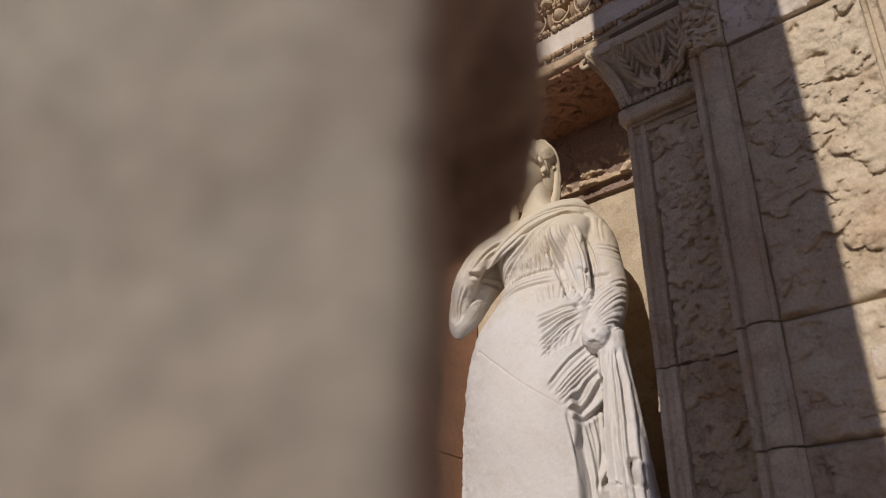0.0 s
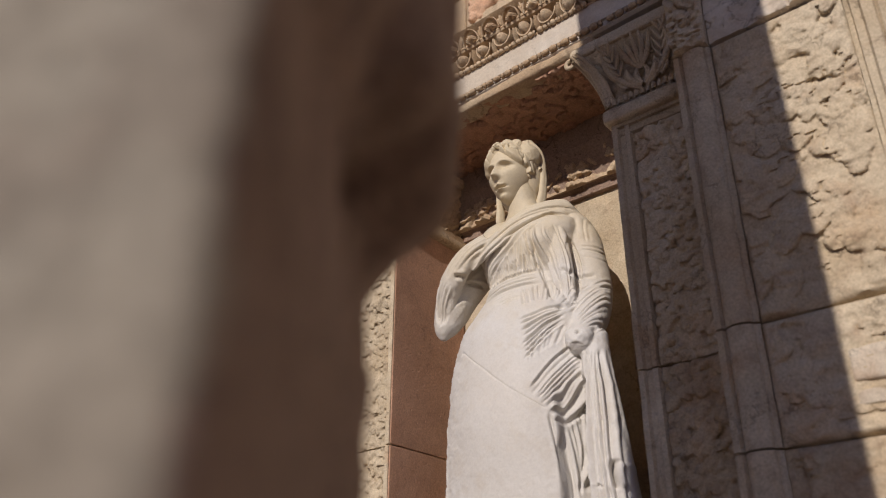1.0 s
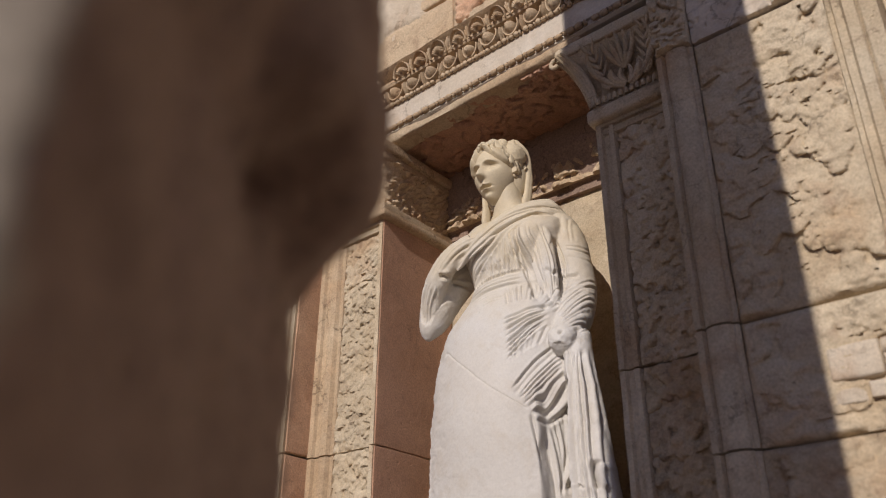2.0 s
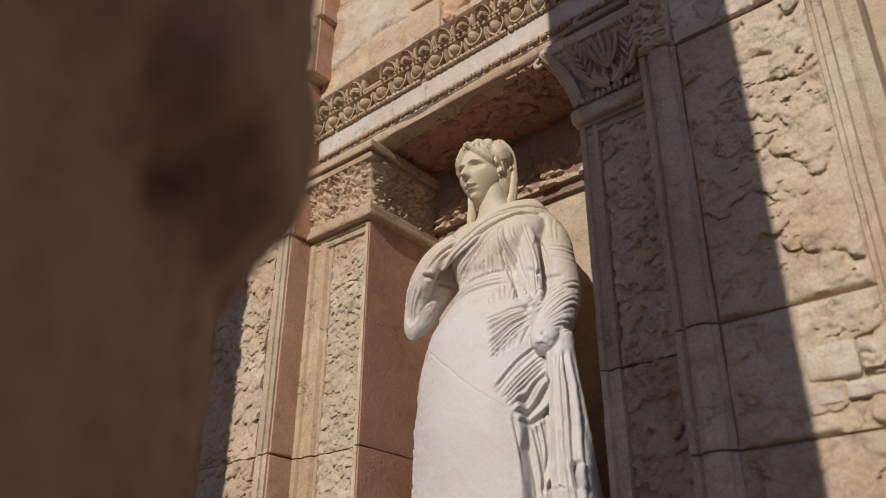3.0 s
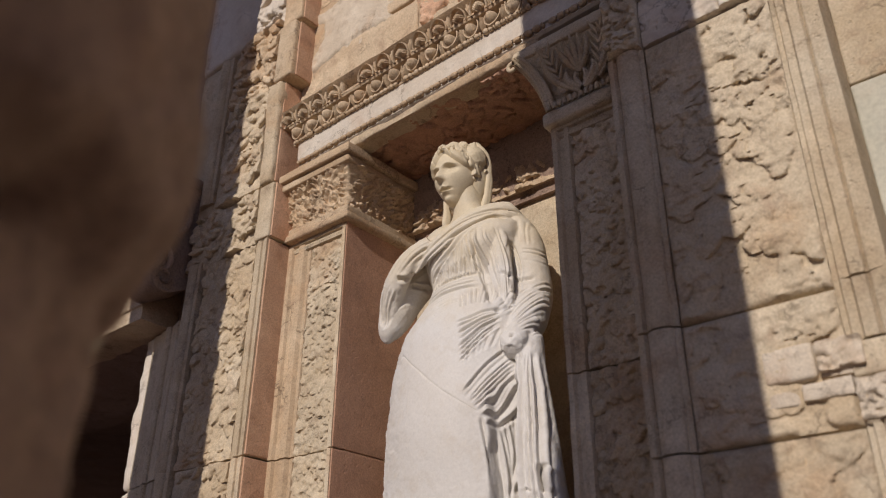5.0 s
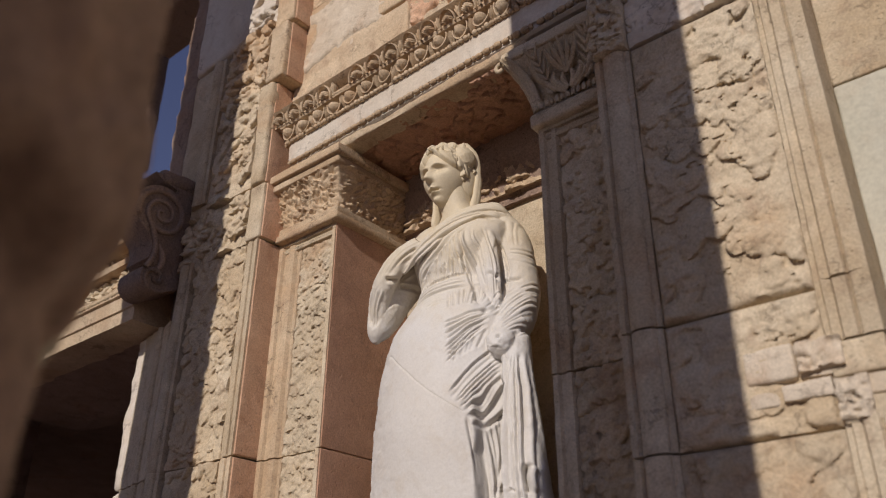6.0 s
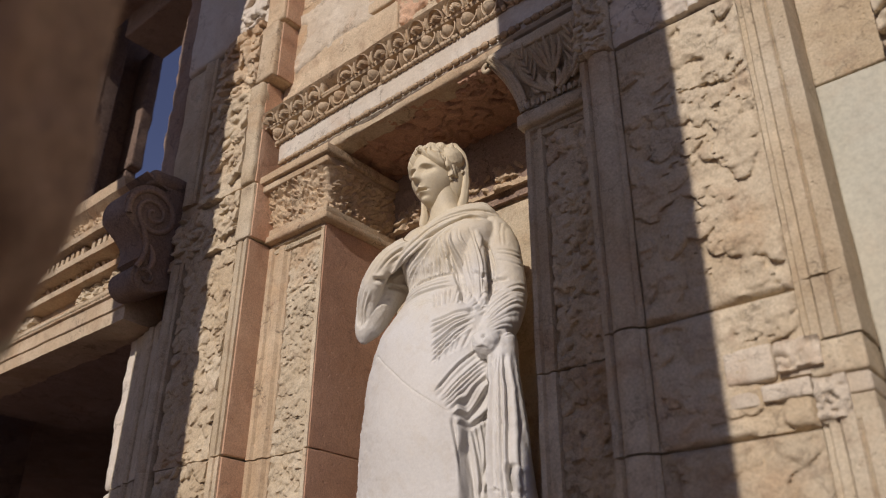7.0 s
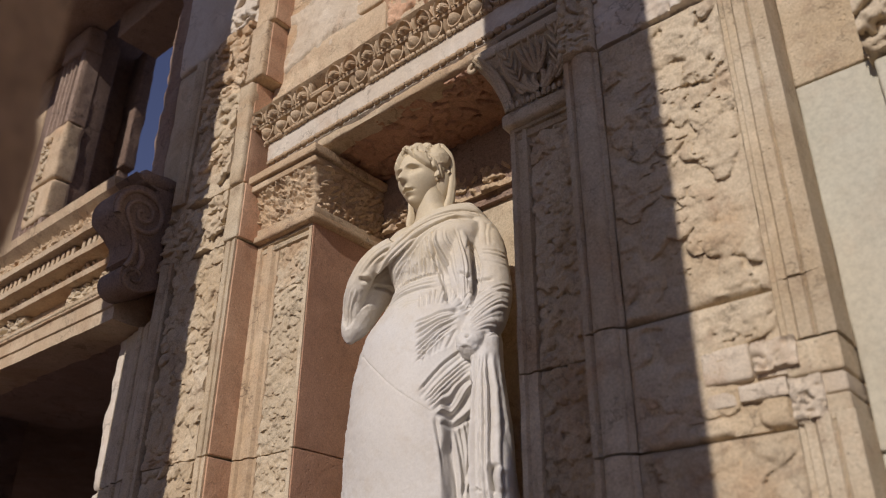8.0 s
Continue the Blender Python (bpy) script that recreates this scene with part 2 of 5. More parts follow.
def lobes(U, W, count, size, height, seed, flat=0.35, wander=None, broad=0.0):
    """Carved leaves and scrolls as overlapping lobes: a height over the plane (U across, W up)."""
    g = np.random.default_rng(seed)
    H = np.zeros_like(U)
    u0, u1, w0, w1 = U.min(), U.max(), W.min(), W.max()
    for i in range(count):
        cw = g.uniform(w0, w1)
        cu = g.uniform(u0, u1) if wander is None else (u0 + u1) / 2 + (u1 - u0) * 0.28 * math.sin(cw * wander) + g.normal(0, (u1 - u0) * 0.13)
        a, b = size * g.uniform(0.6, 1.5), size * g.uniform(0.35 + 0.3 * broad, 0.8 + 0.3 * broad)
        th = g.uniform(-0.9, 0.9) * (1 + broad) + (math.pi / 2 if g.uniform() < 0.25 else 0)
        du, dw = U - cu, W - cw
        x, y = du * math.cos(th) + dw * math.sin(th), -du * math.sin(th) + dw * math.cos(th)
        y = np.where(y < 0, y * 1.5, y)
        q = 1 - (x / a) ** 2 - (y / b) ** 2
        rib = 1 - 0.30 * np.abs(np.sin(x / a * g.uniform(2, 5) + g.uniform(0, 3)))
        bump = np.where(q > 0, np.power(np.clip(q, 0, 1), flat) * rib, 0) * height * g.uniform(0.45, 1.0)
        H = np.maximum(H, bump)
    return H


def relief(name, x0, x1, z0, z1, y, mat, parent, height=0.03, size=0.05, count=60, seed=1, res=0.0055, label="", base=0.007, wander=None, edge=0.0, back=0.10, rough=0.0045, under=0.5, broad=0.0):
    """A carved slab whose front lies at y and rises by height towards the viewer; solid to the back."""
    nx, nz = max(8, int((x1 - x0) / res)), max(8, int((z1 - z0) / res))
    U, W = np.meshgrid(np.linspace(x0, x1, nx), np.linspace(z0, z1, nz))
    P3 = np.stack([U, W, np.full_like(U, seed * 1.7)], -1)
    warp = 0.018 * fbm(P3, 14, 3, 0.5, 3.3)
    H = lobes(U + warp, W + 0.7 * warp, count, size, height, seed, flat=0.24 - 0.06 * broad, wander=wander, broad=broad)
    H = H + base * fbm(P3, 16, 4, 0.55, 1) + rough * fbm(P3, 55, 3, 0.6, 2)
    wear = np.clip(fbm(P3, 5, 3, 0.5, 8) * 1.6, 0, 1)
    H = H * (1 - 0.35 * wear)
    cr = fbm(P3, 11, 4, 0.6, 12)
    k = min(1.0, height / 0.034)
    H = H - k * 0.014 * np.exp(-(cr / 0.035) ** 2) * np.clip(fbm(P3, 7, 2, 0.5, 15) * 3 + 0.2, 0, 1)
    H = H - k * 0.004 * np.clip(fbm(P3, 26, 3, 0.6, 18) - 0.28, 0, 1) / 0.4
    H = np.maximum(H, -0.012)
    if edge:
        m = np.minimum(np.minimum(U - x0, x1 - U), np.minimum(W - z0, z1 - W)) / edge
        H = H * np.clip(m, 0, 1)
    P = np.stack([U, y - H, W + Z0 - under * H * np.clip(np.minimum(W - z0, z1 - W) / 0.05, 0, 1)], -1).reshape(-1, 3)
    F = grid_faces(nz, nx)
    rim = list(range(nx)) + [i * nx + nx - 1 for i in range(1, nz)] + [(nz - 1) * nx + j for j in range(nx - 2, -1, -1)] + [i * nx for i in range(nz - 2, 0, -1)]
    B = P[rim].copy()
    B[:, 1] = y + back
    o = len(P)
    V = np.concatenate([P, B])
    k = len(rim)
    for i in range(k):
        F.append((rim[(i + 1) % k], rim[i], o + i, o + (i + 1) % k))
    F.append(tuple(o + i for i in range(k)))
    return mesh_ob(name, V, F, mat, parent, label, 60)


def patch(name, x0, x1, z0, z1, y, mat, parent, seed, proud=0.006, res=0.008, reach=0.55, carve=0.0):
    """A remnant of another stone, flush in a wall, with a broken outline: its rim dips behind the wall's face at y."""
    nx, nz = int((x1 - x0) / res), int((z1 - z0) / res)
    U, W_ = np.meshgrid(np.linspace(x0, x1, nx), np.linspace(z0, z1, nz))
    P3 = np.stack([U, W_, np.full_like(U, seed)], -1)
    a, b = (U - (x0 + x1) / 2) / ((x1 - x0) / 2), (W_ - (z0 + z1) / 2) / ((z1 - z0) / 2)
    e = np.maximum(np.abs(a), np.abs(b))
    v = fbm(P3, 6, 4, 0.55, seed) * 0.9 + reach - np.clip((e - 0.45) / 0.55, 0, 2)
    H = 0.022 * np.tanh(v * 5) - 0.022 + proud + 0.003 * fbm(P3, 20, 3, 0.6, 3)
    if carve:
        H = H + np.where(v > 0.1, carve * np.abs(fbm(P3, 13, 3, 0.5, 9)), 0)
    P = np.stack([U, y - H, W_ + Z0], -1).reshape(-1, 3)
    return mesh_ob(name, P, grid_faces(nz, nx), mat, parent, "", 60)


# ---------------------------------------------------------------- ground and walls
gv = [(-900, -900, 0), (900, -900, 0), (900, 900, 0), (-900, 900, 0)]
tagged(mesh_ob("ground", gv, [(0, 1, 2, 3)], PAVING), "worn pale stone paving before the ruin", "ground", kind="structure")


def wall(name, lo, hi, mat=SAND, label="weathered sandstone ashlar wall of an ancient facade"):
    ob = block(name, lo, hi, mat, None, "", 0.25, 0.012, 0.006)
    return tagged(ob, label, "wall", kind="structure")


B = -Z0
wall("wall_pier", (-1.18, 0.06, B), (-0.004, 0.75, 4.6))
wall("wall_right", (1.36, 0.045, B), (7.0, 0.75, 4.6))
wall("wall_pilaster_core", (1.05, 0.40, B), (1.36, 0.75, 4.6))
wall("wall_niche_back", (-0.004, 0.46, B), (1.05, 0.75, 4.6), CREAM, "sunlit smooth limestone back wall of the niche")
wall("wall_above_niche", (-0.004, 0.02, 0.43), (1.05, 0.46, 4.6))
wall("wall_below_niche", (-0.004, 0.0, B), (1.05, 0.46, -1.86))
wall("wall_door_left", (-7.0, 0.0, B), (-3.35, 0.18, 4.6))
wall("wall_door_rear", (-7.0, 0.18, B), (-4.1, 0.75, 4.6), ROUGH_SHADE)
# side and end walls added only to block sky light from the doorway's room
wall("wall_inner_side", (0.8, 0.75, B), (1.0, 6.0, 0.1), ROUGH_SHADE, "added side wall that keeps sky light out behind the doorway")
wall("wall_inner_end", (-9.0, 0.75, B), (-8.8, 6.0, 0.1), ROUGH_SHADE, "added end wall that keeps sky light out behind the doorway")
# shade of the window reveal is put into the darker stone colour
wall("wall_window_left", (-3.35, 0.0, 0.52), (-2.62, 0.147, 4.6), SHADED_BROKEN)
wall("wall_window_rear", (-3.35, 0.147, 0.52), (-2.76, 0.40, 4.6), SHADED_BROKEN)
wall("wall_window_head", (-2.35, -0.02, 2.35), (-1.18, 0.30, 4.6), ROUGH_SHADE)
wall("wall_over_door", (-3.35, 0.0, -0.20), (-1.18, 0.75, 0.52), ROUGH_SHADE)
wall("wall_inner", (-9.0, 6.0, B), (1.0, 6.4, 0.8), ROUGH_SHADE, "inner wall behind the doorway, its shade put into a dark colour")
# vault added to block light from above; the ruin is open here
wall("inner_vault", (-9.0, 0.75, 0.1), (1.0, 6.0, 0.5), ROUGH_SHADE, "added vault that keeps the room behind the doorway dark")


# ---------------------------------------------------------------- piers
def strip_profile(x0, x1, y, depth=0.05):
    """A half-round moulding between two fillets, seen in plan."""
    w = x1 - x0
    pr = [(x0, y + 0.12), (x0, y + 0.004), (x0 + w * 0.16, y), (x0 + w * 0.22, y + 0.012)]
    for i in range(9):
        a = math.pi * i / 8
        pr.append((x0 + w * (0.56 - 0.32 * math.cos(a)), y + 0.012 - 0.022 * math.sin(a)))
    pr += [(x0 + w * 0.93, y + 0.012), (x1, y + 0.02), (x1, y + 0.12)]
    return pr


def band_profile(x0, x1, y):
    """A frame of three stepped fasciae, seen in plan; the side at x1 is the outer edge."""
    w = x1 - x0
    s = [(0.0, 0.022), (0.10, 0.022), (0.14, 0.010), (0.30, 0.013), (0.36, 0.0), (0.58, 0.003), (0.62, 0.014), (0.68, 0.006), (1.0, 0.0)]
    return [(x0, y + 0.12)] + [(x0 + w * a, y + b) for a, b in s] + [(x1, y + 0.17)]


W = -0.122
right_pier = empty("outer_pier", "carved limestone pier with floral relief, half in column shadow", "pier", "piers of the facade")
courses = [(-3.35, -2.35), (-2.344, -1.245), (-1.238, -0.905), (-0.898, 0.055)]
for i, (a, b) in enumerate(courses):
    sweep("corner_moulding", strip_profile(1.352, 1.472, W - 0.004), "z", a, b, CREAM, right_pier)
    relief("relief_panel", 1.473, 1.868, a, b, W + 0.022, CREAM, right_pier, 0.024, 0.052, int(95 * (b - a)) + 10, 11 + i, base=0.005, rough=0.005, under=0.75, broad=1.0, edge=0.012)
    if i == 2:
        sweep("frame_moulding", band_profile(1.87, 2.0, W), "z", -1.045, b + 0.02, CREAM, right_pier, ends=0.02)
    else:
        sweep("frame_moulding", band_profile(1.87, 2.0, W), "z", a + 0.012, b + 0.02, CREAM, right_pier)
# patched, paler course with broken drapery-like carving
for lo, hi, mat, am in (((1.672, W + 0.004, -1.112), (1.792, 0.05, -1.028), LIMED, 0.006), ((1.796, W + 0.010, -1.118), (1.872, 0.05, -1.022), LIMED, 0.008), ((1.662, W + 0.008, -1.172), (1.745, 0.05, -1.132), LIMED, 0.008),
                        ((1.750, W + 0.002, -1.168), (1.868, 0.05, -1.124), LIMED, 0.007), ((1.872, W + 0.006, -1.130), (1.996, 0.05, -1.048), CREAM, 0.003), ((1.873, W + 0.010, -1.181), (1.996, 0.05, -1.132), LIMED, 0.004),
                        ((1.872, W + 0.007, -1.240), (1.996, 0.05, -1.183), CREAM, 0.003)):
    block("marble_patch", lo, hi, mat, right_pier, seg=0.010, r=0.006, amp=am, chip=1.0)
relief("flower_fragment", 1.80, 1.905, -1.105, -1.035, W + 0.002, LIMED, right_pier, 0.020, 0.016, 26, 37, back=0.05, base=0.004, rough=0.003)
relief("flower_fragment", 1.872, 1.945, -1.232, -1.135, W + 0.004, LIMED, right_pier, 0.020, 0.016, 26, 38, back=0.05, base=0.004, rough=0.003)
# upper course
sweep("corner_moulding", strip_profile(1.352, 1.472, W - 0.004), "z", 0.33, 1.6, CREAM, right_pier)
relief("acanthus_strip", 1.355, 1.47, 0.06, 0.325, W - 0.012, CREAM, right_pier, 0.03, 0.03, 40, 33)
relief("relief_panel", 1.474, 1.868, 0.064, 0.9, W + 0.012, MARBLE, right_pier, 0.04, 0.07, 50, 35, wander=8.0)
relief("relief_panel", 1.474, 1.868, 0.906, 1.7, W + 0.012, CREAM, right_pier, 0.04, 0.07, 50, 36, wander=8.0)
sweep("frame_moulding", band_profile(1.87, 2.0, W), "z", 0.08, 1.7, CREAM, right_pier)

left_pier = empty("outer_pier", "carved limestone pier with floral relief beside the doorway", "pier", "piers of the facade")


def mirror(pr, c):
    return [(2 * c - x, y) for x, y in reversed(pr)]


lcourses = [(-3.35, -2.1), (-2.094, -0.973), (-0.966, -0.002)]
for i, (a, b) in enumerate(lcourses):
    sweep("frame_moulding", band_profile(-0.475, -0.378, W), "z", a, b, CREAM, left_pier)
    relief("relief_panel", -0.856, -0.477, a, b, W + 0.020, CREAM, left_pier, 0.022, 0.036, int(190 * (b - a)) + 10, 51 + i, rough=0.005, under=0.7, broad=0.6)
    sweep("corner_moulding", mirror(strip_profile(-0.985, -0.870, W - 0.004), -0.9275), "z", a, b + 0.03, CREAM, left_pier)
    jamb = [(-1.345, 0.05), (-1.345, -0.028), (-1.27, -0.030), (-1.262, -0.044), (-1.20, -0.046), (-1.192, -0.060), (-1.172, -0.066), (-1.155, -0.060), (-1.15, -0.052), (-1.10, -0.070), (-1.06, -0.080), (-1.04, -0.070), (-1.035, -0.05), (-0.988, -0.05), (-0.988, 0.05)]
    sweep("door_jamb", jamb, "z", a, min(b, -0.21), CREAM, left_pier, amp=0.004)
    block("broken_jamb_edge", (-1.43, -0.020, a), (-1.346, 0.05, min(b, -0.21)), MARBLE, left_pier, seg=0.02, r=0.022, amp=0.022)
for a, b in ((-3.3, -0.976), (-0.964, -0.006)):
    block("return_slab", (-0.379, -0.112, a), (-0.370, 0.05, b), OCHRE, left_pier, seg=0.03, r=0.003, amp=0.001)
for a, b, x in ((0.006, 0.284, -0.369), (0.30, 0.868, -0.386), (0.886, 1.226, -0.319), (1.246, 2.39, -0.301)):
    block("return_slab", (x, -0.115, a), (x + 0.008, 0.05, b), OCHRE, left_pier, seg=0.03, r=0.003, amp=0.002)
# necking course
block("necking_block", (-0.470, W - 0.006, 0.003), (-0.368, 0.05, 0.286), CREAM, left_pier, seg=0.03, r=0.012)
relief("acanthus_band", -0.985, -0.472, 0.003, 0.286, W + 0.01, CREAM, left_pier, 0.04, 0.045, 46, 61)
# upper courses
block("upper_band", (-0.475, W - 0.02, 0.294), (-0.385, 0.05, 0.872), CREAM, left_pier, seg=0.02, r=0.016, amp=0.012)
relief("acanthus_scroll", -0.80, -0.477, 0.294, 0.872, W - 0.004, CREAM, left_pier, 0.042, 0.055, 46, 63)
sweep("corner_moulding", mirror(strip_profile(-0.985, -0.86, W - 0.004), -0.9225), "z", 0.36, 1.28, CREAM, left_pier)
block("panel_core", (-1.17, W + 0.02, 0.294), (-0.80, 0.05, 1.30), CREAM, left_pier, seg=0.03, r=0.02, amp=0.008)
block("upper_band", (-0.445, W - 0.025, 0.880), (-0.318, 0.05, 1.23), SAND, left_pier, seg=0.03, r=0.012, amp=0.004)
relief("acanthus_scroll", -0.80, -0.447, 0.880, 1.30, W - 0.002, SAND, left_pier, 0.05, 0.045, 56, 65)
block("top_block", (-1.17, W, 1.308), (-0.66, 0.05, 2.4), MARBLE, left_pier, seg=0.05, r=0.02, amp=0.006)
relief("acanthus_scroll", -0.655, -0.447, 1.308, 1.85, W, MARBLE, left_pier, 0.05, 0.06, 30, 67)
block("upper_band", (-0.445, W - 0.01, 1.24), (-0.30, 0.05, 2.4), SAND, left_pier, seg=0.04, r=0.014)
block("broken_edge", (-1.345, -0.10, 0.56), (-1.172, 0.16, 2.35), ROUGH_SHADE, left_pier, seg=0.03, r=0.03, amp=0.02)


# ---------------------------------------------------------------- pilasters of the niche
def pilaster(x0, x1, joint, flip, seed):
    p = empty("pilaster", "moulded stone pilaster with carved vine panel beside the niche", "pilaster", "pilasters of the niche")
    for a, b in ((-3.35, -1.9), (-1.895, joint - 0.006), (joint, -0.004)):
        block("shaft", (x0, 0.035, a), (x1, 0.46, b), RUST if not flip else CREAM, p, seg=0.03, r=0.006, amp=0.002)
        w = x1 - x0
        fr = [(0.0, 0.05), (0.0, 0.0), (0.07, 0.0), (0.09, 0.012), (0.15, 0.012), (0.18, 0.004), (0.27, 0.006), (0.30, 0.022), (0.36, 0.018), (0.38, 0.034), (0.38, 0.05)]
        thin = [(0.92, 0.05), (0.92, 0.03), (0.94, 0.0), (0.992, 0.0), (0.992, 0.05)]
        if flip:
            lft = [(x0 + w * 1.0 * u, v) for u, v in [(0.0, 0.05), (0.0, 0.0), (0.06, 0.0), (0.08, 0.012), (0.14, 0.012), (0.16, 0.002), (0.21, 0.004), (0.24, 0.03), (0.24, 0.05)]]
            sweep("frame_moulding", lft, "z", a, b, CREAM, p)
            relief("vine_panel", x0 + w * 0.24, x1, a, b - (0.05 if b > -0.1 else 0), 0.021, CREAM, p, 0.022, 0.026, int(330 * (b - a)), seed + 3, back=0.02, broad=0.6)
        else:
            sweep("frame_moulding", [(x0 + w * u, v) for u, v in fr], "z", a, b, SAND, p)
            block("side_slab", (x0 + w * 0.994, 0.004, a), (x1 + 0.003, 0.455, b), RUST, p, seg=0.03, r=0.003, amp=0.002)
            sweep("edge_fillet", [(x0 + w * u, v) for u, v in thin], "z", a, b, CREAM, p)
            relief("vine_panel", x0 + w * 0.38, x0 + w * 0.92, a, b - (0.055 if b > -0.1 else 0), 0.021, CREAM, p, 0.0125, 0.017, int(420 * (b - a)), seed + 5, back=0.02, rough=0.004, base=0.004, broad=0.4, under=0.8)
    top = [(0.05, -0.004), (0.0, -0.004), (0.0, -0.018), (0.012, -0.020), (0.012, -0.032), (0.004, -0.036), (0.008, -0.050), (0.028, -0.056), (0.05, -0.056)]
    sweep("panel_head", top, "x", x0 + 0.02, x1 - 0.004, CREAM, p)
    return p


pilaster(-0.372, 0.0, -0.97, False, 71)
pilaster(1.045, 1.356, -0.912, True, 81)


def capital(x0, x1, side, z0, z1, flare, seed, leafy):
    """A pilaster capital: neck ring, carved bell and abacus, running back into the niche. side: +1 when the niche lies at x1, -1 when at x0."""
    c = empty("pilaster_capital", "carved pilaster capital with acanthus leaves and moulded abacus", "capital", "capitals of the niche")
    res = 0.0045
    h = z1 - z0
    nz = int(h / res)
    fr = np.arange(0, (x1 - x0) + 1e-6, res)
    dp = np.arange(res, 0.44, res * 1.6)
    if side > 0:
        line = [(x0 + u, 0.0, 0, 1) for u in fr] + [(x1, d, 1, 0) for d in dp]
    else:
        line = [(x0, d, -1, 0) for d in dp[::-1]] + [(x0 + u, 0.0, 0, 1) for u in fr]
    line = np.array(line)
    s = np.concatenate(([0], np.cumsum(np.linalg.norm(np.diff(line[:, :2], axis=0), axis=1))))
    Wz = np.linspace(0, 1, nz)
    S, Wg = np.meshgrid(s, Wz)
    P3 = np.stack([S, Wg * h, np.full_like(S, seed)], -1)
    H = lobes(S, Wg * h, 620 if not leafy else 40, 0.0135 if not leafy else 0.03, 0.028 if not leafy else 0.010, seed) + 0.008 * fbm(P3, 30, 4, 0.6, 1)
    out = flare * (0.25 * Wg + 0.75 * Wg ** 2.6)
    corner = (np.abs(line[:, 2]) > 0)
    # mitre: front points by the corner move outward with the side, side points come forward; the carving dies out at the arris
    t_front = np.clip(1 - np.abs(line[:, 0] - (x1 if side > 0 else x0)) / 0.08, 0, 1) * (~corner)
    t_side = np.clip(1 - line[:, 1] / 0.08, 0, 1) * corner
    H = H * (1 - np.clip(4 * np.maximum(t_front, t_side) - 3, 0, 1))[None, :]
    X = line[None, :, 0] + (out + H) * line[None, :, 2]
    Y = line[None, :, 1] - (out + H) * line[None, :, 3]
    X = X + side * t_front[None, :] * out
    Y = Y - t_side[None, :] * out
    P = np.stack([X, Y, z0 + Z0 + Wg * h], -1)
    core = P.reshape(-1, 3)
    mesh_ob("bell", core, grid_faces(nz, len(line), 0), SAND if side > 0 else CREAM, c, "", 60)
    e = 0.036
    if side > 0:
        block("neck_ring", (x0, -e, -0.004), (x1 + e, 0.45, z0 * 0.55), SAND, c, seg=0.03, r=0.012)
        block("neck_fillet", (x0, -e * 0.55, z0 * 0.55), (x1 + e * 0.55, 0.45, z0 + 0.01), SAND, c, seg=0.03, r=0.006)
        block("abacus", (x0, -flare - 0.018, z1 - 0.006), (x1 + flare + 0.01, 0.455, z1 + 0.03), SAND, c, seg=0.03, r=0.008)
        block("abacus_fillet", (x0, -flare - 0.038, z1 + 0.030), (x1 + flare + 0.028, 0.455, z1 + 0.072), SAND, c, seg=0.03, r=0.006)
        block("core", (x0, 0.03, 0.0), (x1 - 0.01, 0.455, z1 + 0.06), RUST, c, seg=0.1)
    else:
        block("neck_ring", (x0 - e * 0.6, -e * 0.8, -0.004), (x1, 0.45, z0 + 0.004), CREAM, c, seg=0.03, r=0.014)
        block("abacus", (x0 - flare - 0.01, -flare - 0.012, z1 - 0.006), (x1, 0.455, z1 + 0.045), CREAM, c, seg=0.03, r=0.012)
        block("core", (x0 + 0.01, 0.03, 0.0), (x1, 0.455, z1 + 0.04), CREAM, c, seg=0.1)
    return c


def carved(name, paths, mat, parent, m=8):
    """Carved stems and leaves: tapering rods along paths of (x, y, z, radius)."""
    V, F = [], []
    for pts in paths:
        o = len(V)
        for i, (x, y, z, rad) in enumerate(pts):
            a, b = pts[max(i - 1, 0)], pts[min(i + 1, len(pts) - 1)]
            tx, tz = b[0] - a[0], b[2] - a[2]
            L = math.hypot(tx, tz) or 1
            for j in range(m):
                c = 2 * math.pi * j / m
                V.append((x - rad * math.cos(c) * tz / L, y + rad * 0.9 * math.sin(c), z + Z0 + rad * math.cos(c) * tx / L))
        F += grid_faces(len(pts), m, o, wrap=True)
    return mesh_ob(name, V, F, mat, parent, "", 60)


capital(-0.372, 0.0, 1, 0.062, 0.250, 0.062, 91, False)
rcap = capital(1.045, 1.352, -1, 0.050, 0.285, 0.085, 95, True)


def bell_y(z):
    u = min(1, max(0, (z - 0.05) / 0.235))
    return -0.085 * (0.25 * u + 0.75 * u ** 2.6) - 0.022


def stem(x0, z0, x1, z1, bow, r0, r1, n=12):
    out = []
    for i in range(n):
        u = i / (n - 1)
        x = x0 + (x1 - x0) * u + bow * math.sin(math.pi * u)
        z = z0 + (z1 - z0) * u
        out.append((x, bell_y(z) - 0.006, z, r0 + (r1 - r0) * math.sin(math.pi * min(1, 0.15 + 0.85 * u))))
    return out


